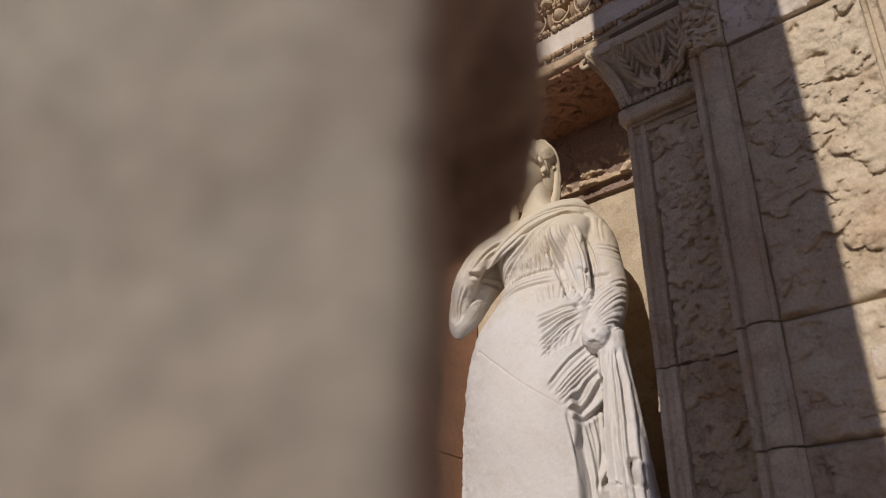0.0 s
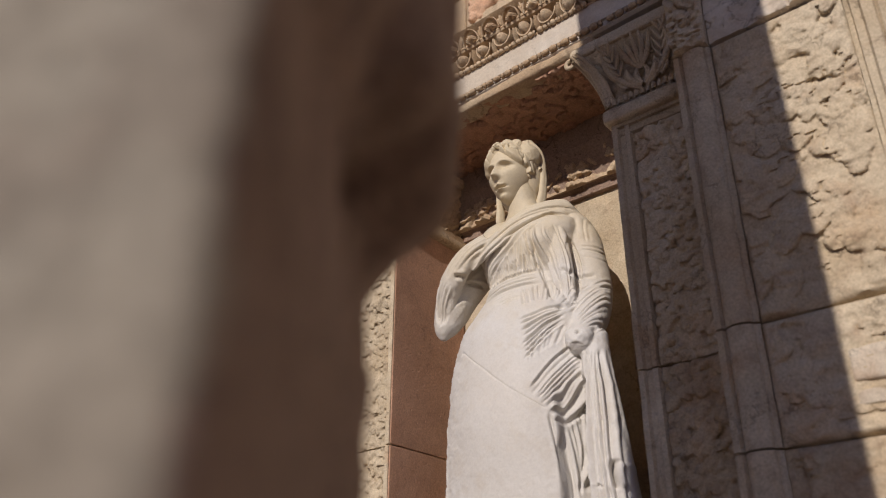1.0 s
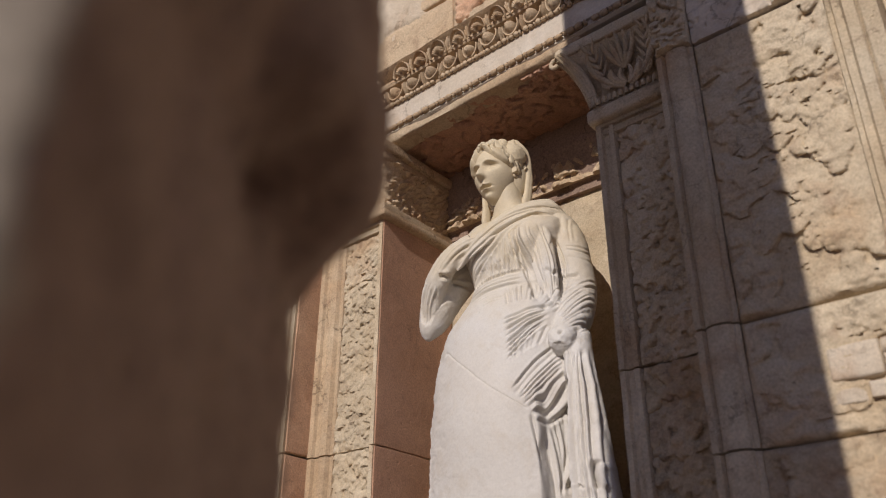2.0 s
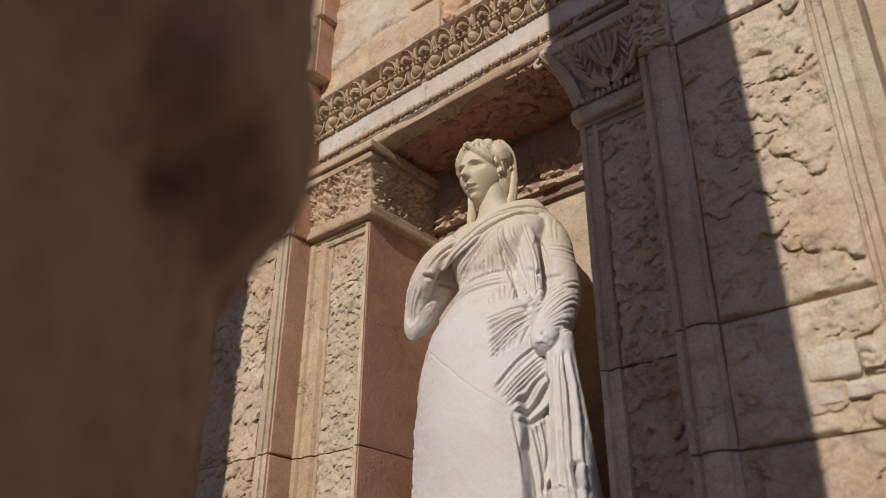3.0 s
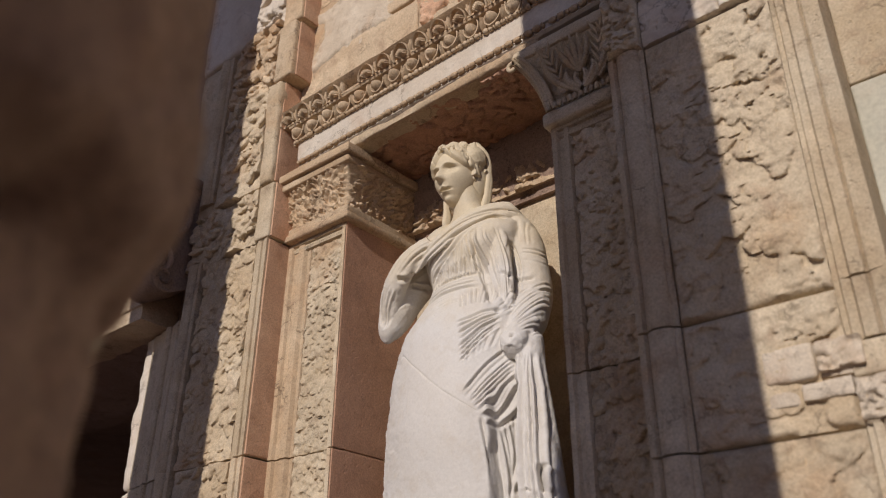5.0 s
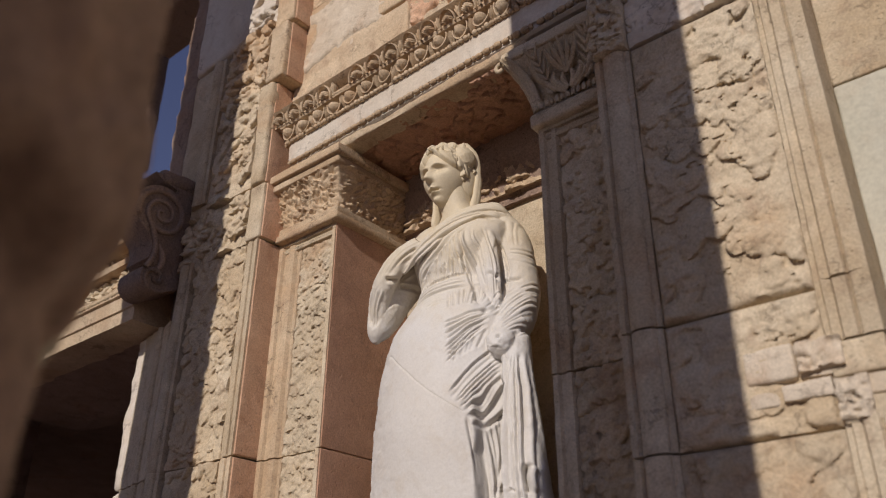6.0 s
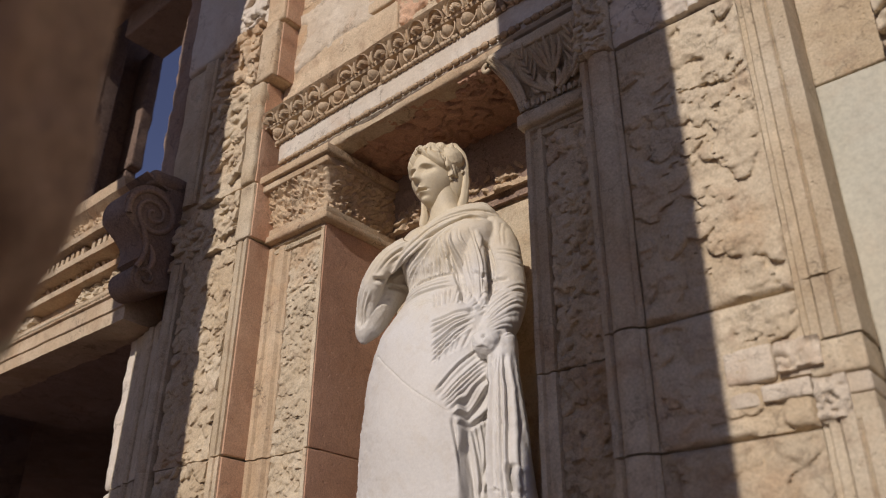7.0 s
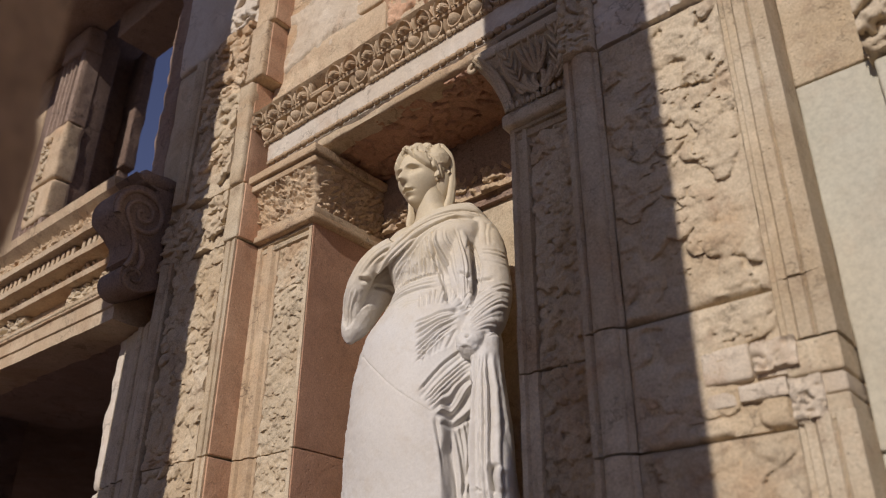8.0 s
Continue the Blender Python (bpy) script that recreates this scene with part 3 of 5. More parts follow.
cx_ = 1.205
carved("palmette", [stem(cx_, 0.15, cx_ + k * 0.030, 0.275 - 0.008 * abs(k), k * 0.006, 0.003, 0.011) for k in (-2, -1, 0, 1, 2)], CREAM, rcap)
carved("calyx", [stem(cx_ + k * 0.004, 0.09, cx_ + k * 0.052, 0.165, k * 0.022, 0.004, 0.016) for k in (-1, 1)] + [stem(cx_ + k * 0.004, 0.09, cx_ + k * 0.012, 0.16, k * 0.014, 0.004, 0.012) for k in (-1, 1)], CREAM, rcap)
for sgn, bx in ((-1, 1.085), (1, 1.318)):
    leaf = [stem(cx_ + sgn * 0.012, 0.080, bx - sgn * 0.002, 0.268, sgn * 0.050, 0.006, 0.012, 18)]
    for k in range(6):
        z = 0.11 + 0.028 * k
        xm = cx_ + sgn * (0.068 + 0.007 * k)
        leaf.append(stem(xm, z - 0.01, xm + sgn * 0.030, z + 0.030, 0.006 * sgn, 0.003, 0.008, 7))
        leaf.append(stem(xm, z - 0.01, xm - sgn * 0.022, z + 0.034, 0.0, 0.002, 0.006, 7))
    carved("acanthus_leaf", leaf, CREAM, rcap)
edge_leaf = []
for k in range(4):
    rod = []
    for i in range(12):
        z = 0.07 + 0.215 * i / 11
        o = -bell_y(z) - 0.022
        rod.append((1.045 - o - 0.004 + 0.012 * k, bell_y(z) - 0.004 + 0.020 * (k == 0), z, 0.006 + 0.004 * math.sin(math.pi * i / 11)))
    edge_leaf.append(rod)
edge_leaf.append([(0.956 + 0.016 * math.cos(a), -0.100, 0.262 + 0.016 * math.sin(a), 0.009) for a in np.linspace(1.2, 5.6, 12)])
carved("corner_leaf", edge_leaf, CREAM, rcap)
for k in range(13):
    carved("small_leaf", [stem(1.06 + 0.022 * k, 0.056, 1.06 + 0.022 * k, 0.082, 0, 0.004, 0.010, 5)], CREAM, rcap)

# ---------------------------------------------------------------- architrave over the niche
A = -0.055
arch = empty("architrave", "carved marble architrave with egg-and-dart above the niche", "architrave")
sweep("fascia", [(0.2, 0.412), (A, 0.412), (A - 0.004, 0.506), (0.2, 0.506)], "x", -0.305, 1.352, MARBLE, arch, amp=0.0015, ends=0.012)
sweep("lower_lip", [(0.2, 0.372), (A + 0.018, 0.372), (A + 0.006, 0.380), (A + 0.012, 0.412), (0.2, 0.412)], "x", -0.30, 1.352, MARBLE, arch, amp=0.005)
sweep("ovolo", [(0.2, 0.506), (A - 0.006, 0.506), (A - 0.010, 0.515), (A + 0.036, 0.522), (A + 0.032, 0.585), (A - 0.036, 0.594), (A - 0.042, 0.604), (0.2, 0.604)], "x", -0.335, 1.352, SAND, arch, amp=0.003, ends=0.02)
sweep("cyma", [(0.2, 0.604), (A - 0.044, 0.604), (A - 0.044, 0.614), (A - 0.010, 0.620), (A - 0.012, 0.655), (A - 0.056, 0.678), (A - 0.066, 0.686), (0.2, 0.690)], "x", -0.385, 1.352, SAND, arch, amp=0.004, ends=0.025)
block("bed", (-0.29, 0.0, 0.40), (1.352, 0.06, 0.70), SAND, arch, seg=0.1)


def egg_mesh():
    V, F = [], []
    n, m = 8, 14
    for i in range(n + 1):
        a = math.pi * i / n
        for j in range(m):
            b = 2 * math.pi * j / m
            V.append((0.0245 * math.sin(a) * math.cos(b) * (1 + 0.18 * math.cos(a)), 0.046 * math.sin(a) * math.sin(b), 0.030 * math.cos(a)))
    F = grid_faces(n + 1, m, 0, wrap=True)
    # shell round the egg
    o = len(V)
    k, q = 15, 6
    for i in range(k):
        a = math.pi * (-0.08 + 1.16 * i / (k - 1))
        for j in range(q):
            b = 2 * math.pi * j / q
            rr = 0.0385 + 0.0050 * math.cos(b)
            V.append((rr * math.cos(a), 0.026 * math.sin(b) + 0.008, 0.020 - rr * math.sin(a) * 1.35))
    F += grid_faces(k, q, o, wrap=True)
    return V, F


def dart_mesh():
    V = [(-0.008, 0, 0.035), (0.008, 0, 0.035), (0.010, 0, -0.01), (-0.010, 0, -0.01), (0, -0.012, 0.03), (0, -0.016, -0.012), (0, -0.002, -0.046)]
    V += [(x, 0.062, z) for x, y, z in (V[0], V[1], V[2], V[3], V[6])]
    F = [(0, 4, 5, 3), (1, 2, 5, 4), (3, 5, 6), (2, 6, 5), (0, 1, 4), (0, 3, 10, 7), (3, 6, 11, 10), (6, 2, 9, 11), (2, 1, 8, 9)]
    return V, F


def palmette_mesh(lobed):
    """A shell of ribs under a round rim, or the plain bud between two shells."""
    V, F = [], []

    def rod(pts, rads, m=8):
        o = len(V)
        for (px, py, pz), rad, (tx, tz) in zip(pts, rads, [(pts[min(i + 1, len(pts) - 1)][0] - pts[max(i - 1, 0)][0], pts[min(i + 1, len(pts) - 1)][2] - pts[max(i - 1, 0)][2]) for i in range(len(pts))]):
            L = math.hypot(tx, tz) or 1
            for j in range(m):
                b = 2 * math.pi * j / m
                V.append((px - rad * math.cos(b) * tz / L, py + rad * math.sin(b), pz + rad * math.cos(b) * tx / L))
        F.extend(grid_faces(len(pts), m, o, wrap=True))

    if lobed:
        arc = [math.pi * (-0.12 + 1.24 * i / 12) for i in range(13)]
        rod([(0.043 * math.cos(a), -0.010, -0.028 + 0.062 * max(-0.2, math.sin(a))) for a in arc], [0.0040] * 13)
        for k in range(7):
            ang = (k - 3) * 0.36
            L = 0.050 - 0.003 * abs(k - 3)
            rod([(math.sin(ang) * L * u * 0.80, -0.004 - 0.008 * math.sin(math.pi * u), -0.036 + math.cos(ang) * L * u) for u in (0.1, 0.4, 0.7, 0.9, 1.0)], [0.002, 0.0050, 0.0072, 0.0058, 0.001])
    else:
        for k in (-1, 0, 1):
            rod([(k * 0.010 * u, -0.006, -0.036 + 0.070 * u * (1 if k == 0 else 0.8)) for u in (0.0, 0.3, 0.6, 0.85, 1.0)], [0.003, 0.005, 0.006, 0.005, 0.001])
    return V, F


step = 0.1045
egg = mesh_ob("egg", *egg_mesh(), SAND, arch)
dart = mesh_ob("dart", *dart_mesh(), SAND, arch)
fan = mesh_ob("palmette", *palmette_mesh(True), SAND, arch)
bud = mesh_ob("lotus_bud", *palmette_mesh(False), SAND, arch)
for ob in (egg, dart, fan, bud):
    ob.location = (-0.29, A - 0.014, 0.552 + Z0)
dart.location.x += step / 2
fan.location = (-0.335, A - 0.024, 0.644 + Z0)
bud.location = (-0.335 + step / 2, A - 0.024, 0.644 + Z0)
fan.scale = bud.scale = (1, 3.0, 0.95)
for i in range(1, 16):
    x = -0.29 + i * step
    jit = lambda s: float(rng.normal(0, s))
    share("egg", egg, arch, (x, A - 0.014 + jit(0.003), 0.552 + Z0 + jit(0.003)), (jit(0.1), jit(0.1), 0), (1 + jit(0.07), 1, 1 + jit(0.08)))
    share("dart", dart, arch, (x + step / 2, A - 0.022, 0.552 + Z0 + jit(0.003)), (jit(0.1), jit(0.15), 0))
    if i != 4:
        share("palmette", fan, arch, (x - 0.045, A - 0.024, 0.644 + Z0), (0.25 + jit(0.06), jit(0.06), 0), (1 + jit(0.04), 3.0, 0.95 + jit(0.05)))
        share("lotus_bud", bud, arch, (x - 0.045 + step / 2, A - 0.024, 0.644 + Z0), (0.25 + jit(0.06), jit(0.06), 0), (1 + jit(0.04), 3.0, 0.95 + jit(0.05)))
share("palmette", fan, arch, (-0.372, A + 0.01, 0.644 + Z0), (0, 0, -1.35))


def beads(name, x0, x1, y, z, r, mat, parent, gap):
    """A row of beads and reels in one carved string."""
    V, F, x, i = [], [], x0, 0
    g = np.random.default_rng(int(1000 * (z + 9)))
    while x < x1:
        L = gap * (0.66 if i % 3 else 0.30)
        rr = r * (1 if i % 3 else 0.9) * g.uniform(0.8, 1.1)
        o = len(V)
        for a in range(5):
            u = a / 4 * math.pi
            for j in range(8):
                b = 2 * math.pi * j / 8
                q = rr * (0.35 + 0.65 * math.sin(u))
                V.append((x + L * 0.5 * (1 - math.cos(u)), y + q * math.cos(b), z + Z0 + q * math.sin(b)))
        F += grid_faces(5, 8, o, wrap=True)
        x += L * (1.08 if g.uniform() > 0.06 else 2.2)
        i += 1
    return tagged(mesh_ob(name, V, F, mat, parent, "", 50), kind="stuff")


beads("bead_and_reel", -0.30, 1.345, A - 0.002, 0.396, 0.0135, SAND, arch, 0.052)
beads("bead_and_reel", -0.32, 1.345, A - 0.014, 0.512, 0.0125, SAND, arch, 0.034)

block("broken_lip", (0.03, A + 0.012, 0.338), (1.03, 0.06, 0.384), SAND, arch, seg=0.014, r=0.018, amp=0.014, chip=1.0)
# the old lintel has settled a little at one end
arch.matrix_world = Matrix.Translation((0, 0, Z0 + 0.45)) @ Matrix.Rotation(-0.028, 4, "Y") @ Matrix.Translation((0, 0, -Z0 - 0.45))
# broken soffit lip and the rough soffit
soffit = tagged(relief("soffit_slab", 0.02, 1.04, -0.02, 0.45, 0.0, RUST, None, 0.024, 0.032, 150, 99, base=0.008, back=0.06, broad=0.5), "rough broken stone soffit over the niche", "soffit", kind="structure")
soffit.matrix_world = Matrix(((1, 0, 0, 0), (0, 0, 1, -Z0), (0, 1, 0, Z0 + 0.358), (0, 0, 0, 1)))

# ---------------------------------------------------------------- wall blocks above the architrave
upper = tagged(new("frieze_wall"), "sandstone and marble blocks above the architrave", "wall", kind="structure")
for lo, hi, mat in (
    ((-0.372, -0.020, 0.700), (0.40, 0.03, 1.01), SAND), ((0.405, -0.024, 0.700), (1.352, 0.03, 1.02), SAND),
    ((-0.372, -0.020, 1.016), (0.12, 0.03, 1.36), SAND), ((0.125, -0.022, 1.025), (0.80, 0.03, 1.40), SAND), ((0.806, -0.02, 1.028), (1.352, 0.03, 1.42), SAND),
    ((-0.372, -0.016, 1.366), (0.52, 0.03, 1.9), SAND), ((0.526, -0.024, 1.408), (1.352, 0.03, 1.9), CREAM), ((-0.372, -0.02, 1.906), (1.352, 0.03, 2.6), SAND)):
    block("stone_block", lo, hi, mat, upper, seg=0.035, r=0.012, amp=0.008)
patch("marble_face", -0.37, 0.36, 0.90, 1.36, -0.022, LIMED, upper, 3.0, 0.010)
patch("lime_crust", 0.28, 1.00, 0.72, 1.28, -0.024, OCHRE, upper, 5.0, 0.008, 0.006, reach=0.40, carve=0.03)
# blocks of the wall beyond the pier
side = tagged(new("side_wall"), "large smooth pale marble blocks of the facade", "wall", kind="structure")
for lo, hi, mat in (
    ((2.0, 0.012, -3.3), (3.2, 0.05, -2.2), PALE), ((2.0, 0.012, -2.195), (3.2, 0.05, -1.30), PALE), ((2.0, 0.008, -1.294), (3.2, 0.05, -0.290), PALE),
    ((2.0, 0.010, -0.284), (2.30, 0.05, 0.24), CREAM), ((2.306, 0.014, -0.284), (3.2, 0.05, 0.24), SAND), ((2.0, 0.012, 0.246), (3.2, 0.05, 1.2), PALE)):
    block("stone_block", lo, hi, mat, side, seg=0.05, r=0.006, amp=0.003)

nxt = empty("outer_pier", "pale marble pier with a carved capital beyond the smooth wall", "pier", "piers of the facade")
block("shaft", (2.207, -0.045, -3.35), (2.75, 0.05, -0.335), PALE, nxt, seg=0.05, r=0.008)
relief("capital_relief", 2.198, 2.75, -0.325, 0.10, -0.045, CREAM, nxt, 0.06, 0.05, 60, 201, back=0.09)

# ---------------------------------------------------------------- niche back: carved cornice
cor = empty("niche_cornice", "carved acanthus cornice along the top of the niche", "cornice")
# bed in the darker stone, which paints in the shade under the soffit
sweep("cornice_bed", [(0.46, 0.055), (0.435, 0.055), (0.432, 0.085), (0.41, 0.10), (0.385, 0.19), (0.35, 0.25), (0.35, 0.37), (0.46, 0.37)], "x", 0.004, 1.044, ROUGH_SHADE, cor, amp=0.003)
relief("acanthus_frieze", 0.01, 1.04, 0.095, 0.235, 0.405, SAND, cor, 0.045, 0.032, 110, 111, back=0.04)
block("niche_floor", (0.002, -0.02, -1.86), (1.043, 0.455, -1.80), CREAM, None)
tagged(bpy.data.objects["niche_floor"], "stone ledge forming the floor of the niche", "ledge", kind="structure")

# ---------------------------------------------------------------- doorway cornice, console and window
door = empty("door_cornice", "sunlit carved lintel and cornice above the doorway", "cornice")
prof = [(0.02, -0.20), (-0.200, -0.20), (-0.203, -0.135), (-0.214, -0.130), (-0.217, -0.060), (-0.232, -0.054), (-0.236, -0.015), (-0.150, -0.008), (-0.150, 0.10), (-0.246, 0.108),
        (-0.250, 0.140), (-0.130, 0.148), (-0.130, 0.235), (-0.262, 0.242), (-0.266, 0.275), (-0.100, 0.282), (-0.100, 0.335), (-0.300, 0.342), (-0.304, 0.375), (-0.250, 0.382),
        (-0.270, 0.46), (-0.330, 0.50), (-0.338, 0.56), (0.02, 0.57)]
sweep("lintel", prof, "x", -3.33, -1.205, SAND, door, amp=0.004, seg=0.04, ends=0.01)
dent = block("dentil", (-0.015, -0.022, -0.024 - Z0), (0.015, 0.14, 0.026 - Z0), SAND, door, seg=0.03, r=0.004, amp=0.001)
dent.location = (-1.235, -0.235, 0.307 + Z0)
for i in range(1, 38):
    if i % 11 != 7:
        share("dentil", dent, door, (-1.235 - 0.056 * i, -0.235, 0.307 + Z0), (0, float(rng.normal(0, 0.04)), 0))
for k in range(4):
    x1 = -1.21 - 0.52 * k
    if k != 1:
        relief("carved_band", x1 - 0.515, x1, -0.004, 0.096, -0.180, CREAM, door, 0.050, 0.024, 60, 121 + k, back=0.04)
    relief("leaf_band", x1 - 0.515, x1, 0.385, 0.465, -0.262, SAND, door, 0.036, 0.018, 80, 141 + k, back=0.03)


def leaf_mesh():
    """An upright carved leaf with a rib and a curled tip."""
    V, F, n, m = [], [], 7, 8
    for i in range(n):
        u = i / (n - 1)
        w, y = 0.020 * math.sin(math.pi * (0.25 + 0.62 * u)) + 0.001, -0.014 * u ** 2
        for j in range(m):
            c = 2 * math.pi * j / m
            V.append((w * math.cos(c), y - 0.012 * (1 - 0.5 * u) * math.sin(c) - 0.006 * abs(math.sin(c)) * math.cos(2 * c), -0.045 + 0.09 * u))
    F = grid_faces(n, m, 0, wrap=True) + [tuple((n - 1) * m + j for j in range(m))]
    return V, F


leaf_part = mesh_ob("carved_leaf", *leaf_mesh(), SAND, door)
leaf_part.location = (-1.235, -0.165, 0.190 + Z0)
for i in range(1, 46):
    if i % 9 != 5:
        share("carved_leaf", leaf_part, door, (-1.235 - 0.046 * i, -0.165 + float(rng.normal(0, 0.004)), 0.190 + Z0), (float(rng.normal(0.1, 0.1)), float(rng.normal(0, 0.12)), 0), (1, 1.2, float(rng.uniform(0.8, 1.05))))
beads("bead_and_reel", -3.3, -1.21, -0.230, -0.035, 0.013, CREAM, door, 0.036)


def console():
    c = empty("console", "scrolled stone console bracket in shadow beside the cornice", "console")
    pr = [(-0.09, 0.50), (-0.09, -0.06)]
    for i in range(13):      # lower curl
        a = math.radians(-60 - 200 * i / 12)
        pr.append((-0.235 + 0.075 * math.cos(a), -0.055 + 0.075 * math.sin(a)))
    for y, z in ((-0.285, 0.04), (-0.275, 0.09), (-0.29, 0.14), (-0.33, 0.18)):
        pr.append((y, z))
    for i in range(13):      # upper volute
        a = math.radians(200 - 130 * i / 12)
        pr.append((-0.255 + 0.155 * math.cos(a), 0.285 + 0.155 * math.sin(a)))
    pr += [(-0.20, 0.45), (-0.30, 0.48), (-0.33, 0.50)]
    n = 8
    V, F = [], []
    m = len(pr)
    for i in range(n):
        x = -1.20 + 0.20 * i / (n - 1)
        for y, z in pr:
            V.append((x, y, z + Z0))
    F = grid_faces(n, m, 0, wrap=True)
    F.append(tuple(range(m)))
    F.append(tuple((n - 1) * m + j for j in range(m - 1, -1, -1)))
    # darker stone deepens the column's shadow on the whole console by colour
    ob = mesh_ob("bracket", V, F, ROUGH_SHADE, c, "", 40)
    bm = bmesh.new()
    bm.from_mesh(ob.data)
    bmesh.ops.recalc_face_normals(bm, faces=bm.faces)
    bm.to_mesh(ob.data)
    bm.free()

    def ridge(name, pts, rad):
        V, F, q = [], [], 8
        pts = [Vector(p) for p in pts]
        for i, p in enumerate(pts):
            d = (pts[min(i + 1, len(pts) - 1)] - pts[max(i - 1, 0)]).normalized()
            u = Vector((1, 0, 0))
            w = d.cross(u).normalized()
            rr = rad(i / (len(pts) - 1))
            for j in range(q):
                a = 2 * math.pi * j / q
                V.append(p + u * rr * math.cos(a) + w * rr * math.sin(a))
        return mesh_ob(name, V, grid_faces(len(pts), q, 0, wrap=True), ROUGH_SHADE, c, "", 60)

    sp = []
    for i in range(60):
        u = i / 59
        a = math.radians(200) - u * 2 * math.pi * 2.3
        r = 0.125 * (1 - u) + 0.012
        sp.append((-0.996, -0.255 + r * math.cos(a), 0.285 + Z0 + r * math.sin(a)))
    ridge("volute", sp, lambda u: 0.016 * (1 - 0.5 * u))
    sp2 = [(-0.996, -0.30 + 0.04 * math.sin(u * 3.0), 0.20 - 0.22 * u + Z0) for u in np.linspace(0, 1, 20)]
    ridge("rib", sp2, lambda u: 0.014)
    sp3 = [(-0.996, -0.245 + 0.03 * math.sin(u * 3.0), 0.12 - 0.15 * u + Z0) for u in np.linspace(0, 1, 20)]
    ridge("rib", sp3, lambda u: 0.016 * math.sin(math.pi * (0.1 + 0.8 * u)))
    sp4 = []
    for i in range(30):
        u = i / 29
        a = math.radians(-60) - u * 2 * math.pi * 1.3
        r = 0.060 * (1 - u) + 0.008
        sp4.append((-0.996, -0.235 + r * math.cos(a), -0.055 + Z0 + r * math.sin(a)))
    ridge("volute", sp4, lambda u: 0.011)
    block("cap", (-1.205, -0.30, 0.455), (-0.985, -0.08, 0.545), ROUGH_SHADE, c, seg=0.02, r=0.035, amp=0.012)


console()

frame_w = empty("window_surround", "weathered fluted stone window surround above the doorway", "window surround")
flutes = [(-2.95, 0.02), (-2.95, -0.10)]
for a in (-2.93, -2.86, -2.79):
    flutes += [(a, -0.10), (a + 0.014, -0.070), (a + 0.040, -0.070), (a + 0.052, -0.10)]
flutes += [(-2.725, -0.10), (-2.715, -0.055), (-2.690, -0.055), (-2.680, -0.10), (-2.625, -0.10), (-2.615, -0.08), (-2.615, 0.02)]
for a, b in ((0.57, 0.93), (1.70, 2.34)):
    sweep("fluted_jamb", flutes, "z", a, b, ROUGH_SHADE, frame_w, amp=0.005, ends=0.02)
block("jamb_block", (-2.95, -0.105, 0.935), (-2.612, 0.03, 1.23), SAND, frame_w, seg=0.025, r=0.022, amp=0.012)
block("jamb_block", (-2.95, -0.112, 1.238), (-2.605, 0.03, 1.69), SAND, frame_w, seg=0.025, r=0.022, amp=0.012)
relief("patch_of_carving", -2.85, -2.765, 1.28, 1.62, -0.112, CREAM, frame_w, 0.03, 0.022, 46, 151, back=0.03)
relief("patch_of_carving", -2.87, -2.775, 0.98, 1.17, -0.108, CREAM, frame_w, 0.03, 0.022, 26, 153, back=0.03)
block("jamb_capital", (-2.96, -0.125, 2.342), (-2.60, 0.02, 2.56), ROUGH_SHADE, frame_w, seg=0.03, r=0.03, amp=0.012)
# inner jamb takes the shade-coloured stone, as it should look unlit
for a, b, x in ((0.56, 0.98, -2.67), (0.99, 1.52, -2.635), (1.53, 2.60, -2.575)):
    block("inner_jamb", (-2.90, 0.33, a), (x, 0.42, b), SHADED_BROKEN, frame_w, seg=0.04, r=0.010, amp=0.014)
block("head_beam", (-3.6, -0.75, 2.56), (-1.2, 0.0, 2.8), ROUGH_SHADE, frame_w, seg=0.06, r=0.02, amp=0.008)


# ---------------------------------------------------------------- columns before the facade
def column(cx, cy, r):
    c = empty("column", "weathered grey marble column before the facade", "column", "columns before the facade")
    n, m = 90, 72
    S = np.linspace(-0.95, 3.1, n)
    a = np.linspace(0, 2 * np.pi, m, endpoint=False)
    R = r * (1 - 0.05 * np.clip((S + 0.95) / 4.0, 0, 1))[:, None] * np.ones(m)[None]
    P = np.stack([cx + R * np.cos(a), cy + R * np.sin(a), np.repeat((S + Z0)[:, None], m, 1)], -1)
    F = grid_faces(n, m, 0, wrap=True) + [tuple(range(m - 1, -1, -1)), tuple((n - 1) * m + j for j in range(m))]
    mesh_ob("shaft", P.reshape(-1, 3), F, COLUMN, c, "", 40)
    block("capital", (cx - r * 1.35, cy - r * 1.35, 3.1), (cx + r * 1.35, cy + r * 1.35, 3.6), COLUMN, c, seg=0.1, r=0.05)
    return c


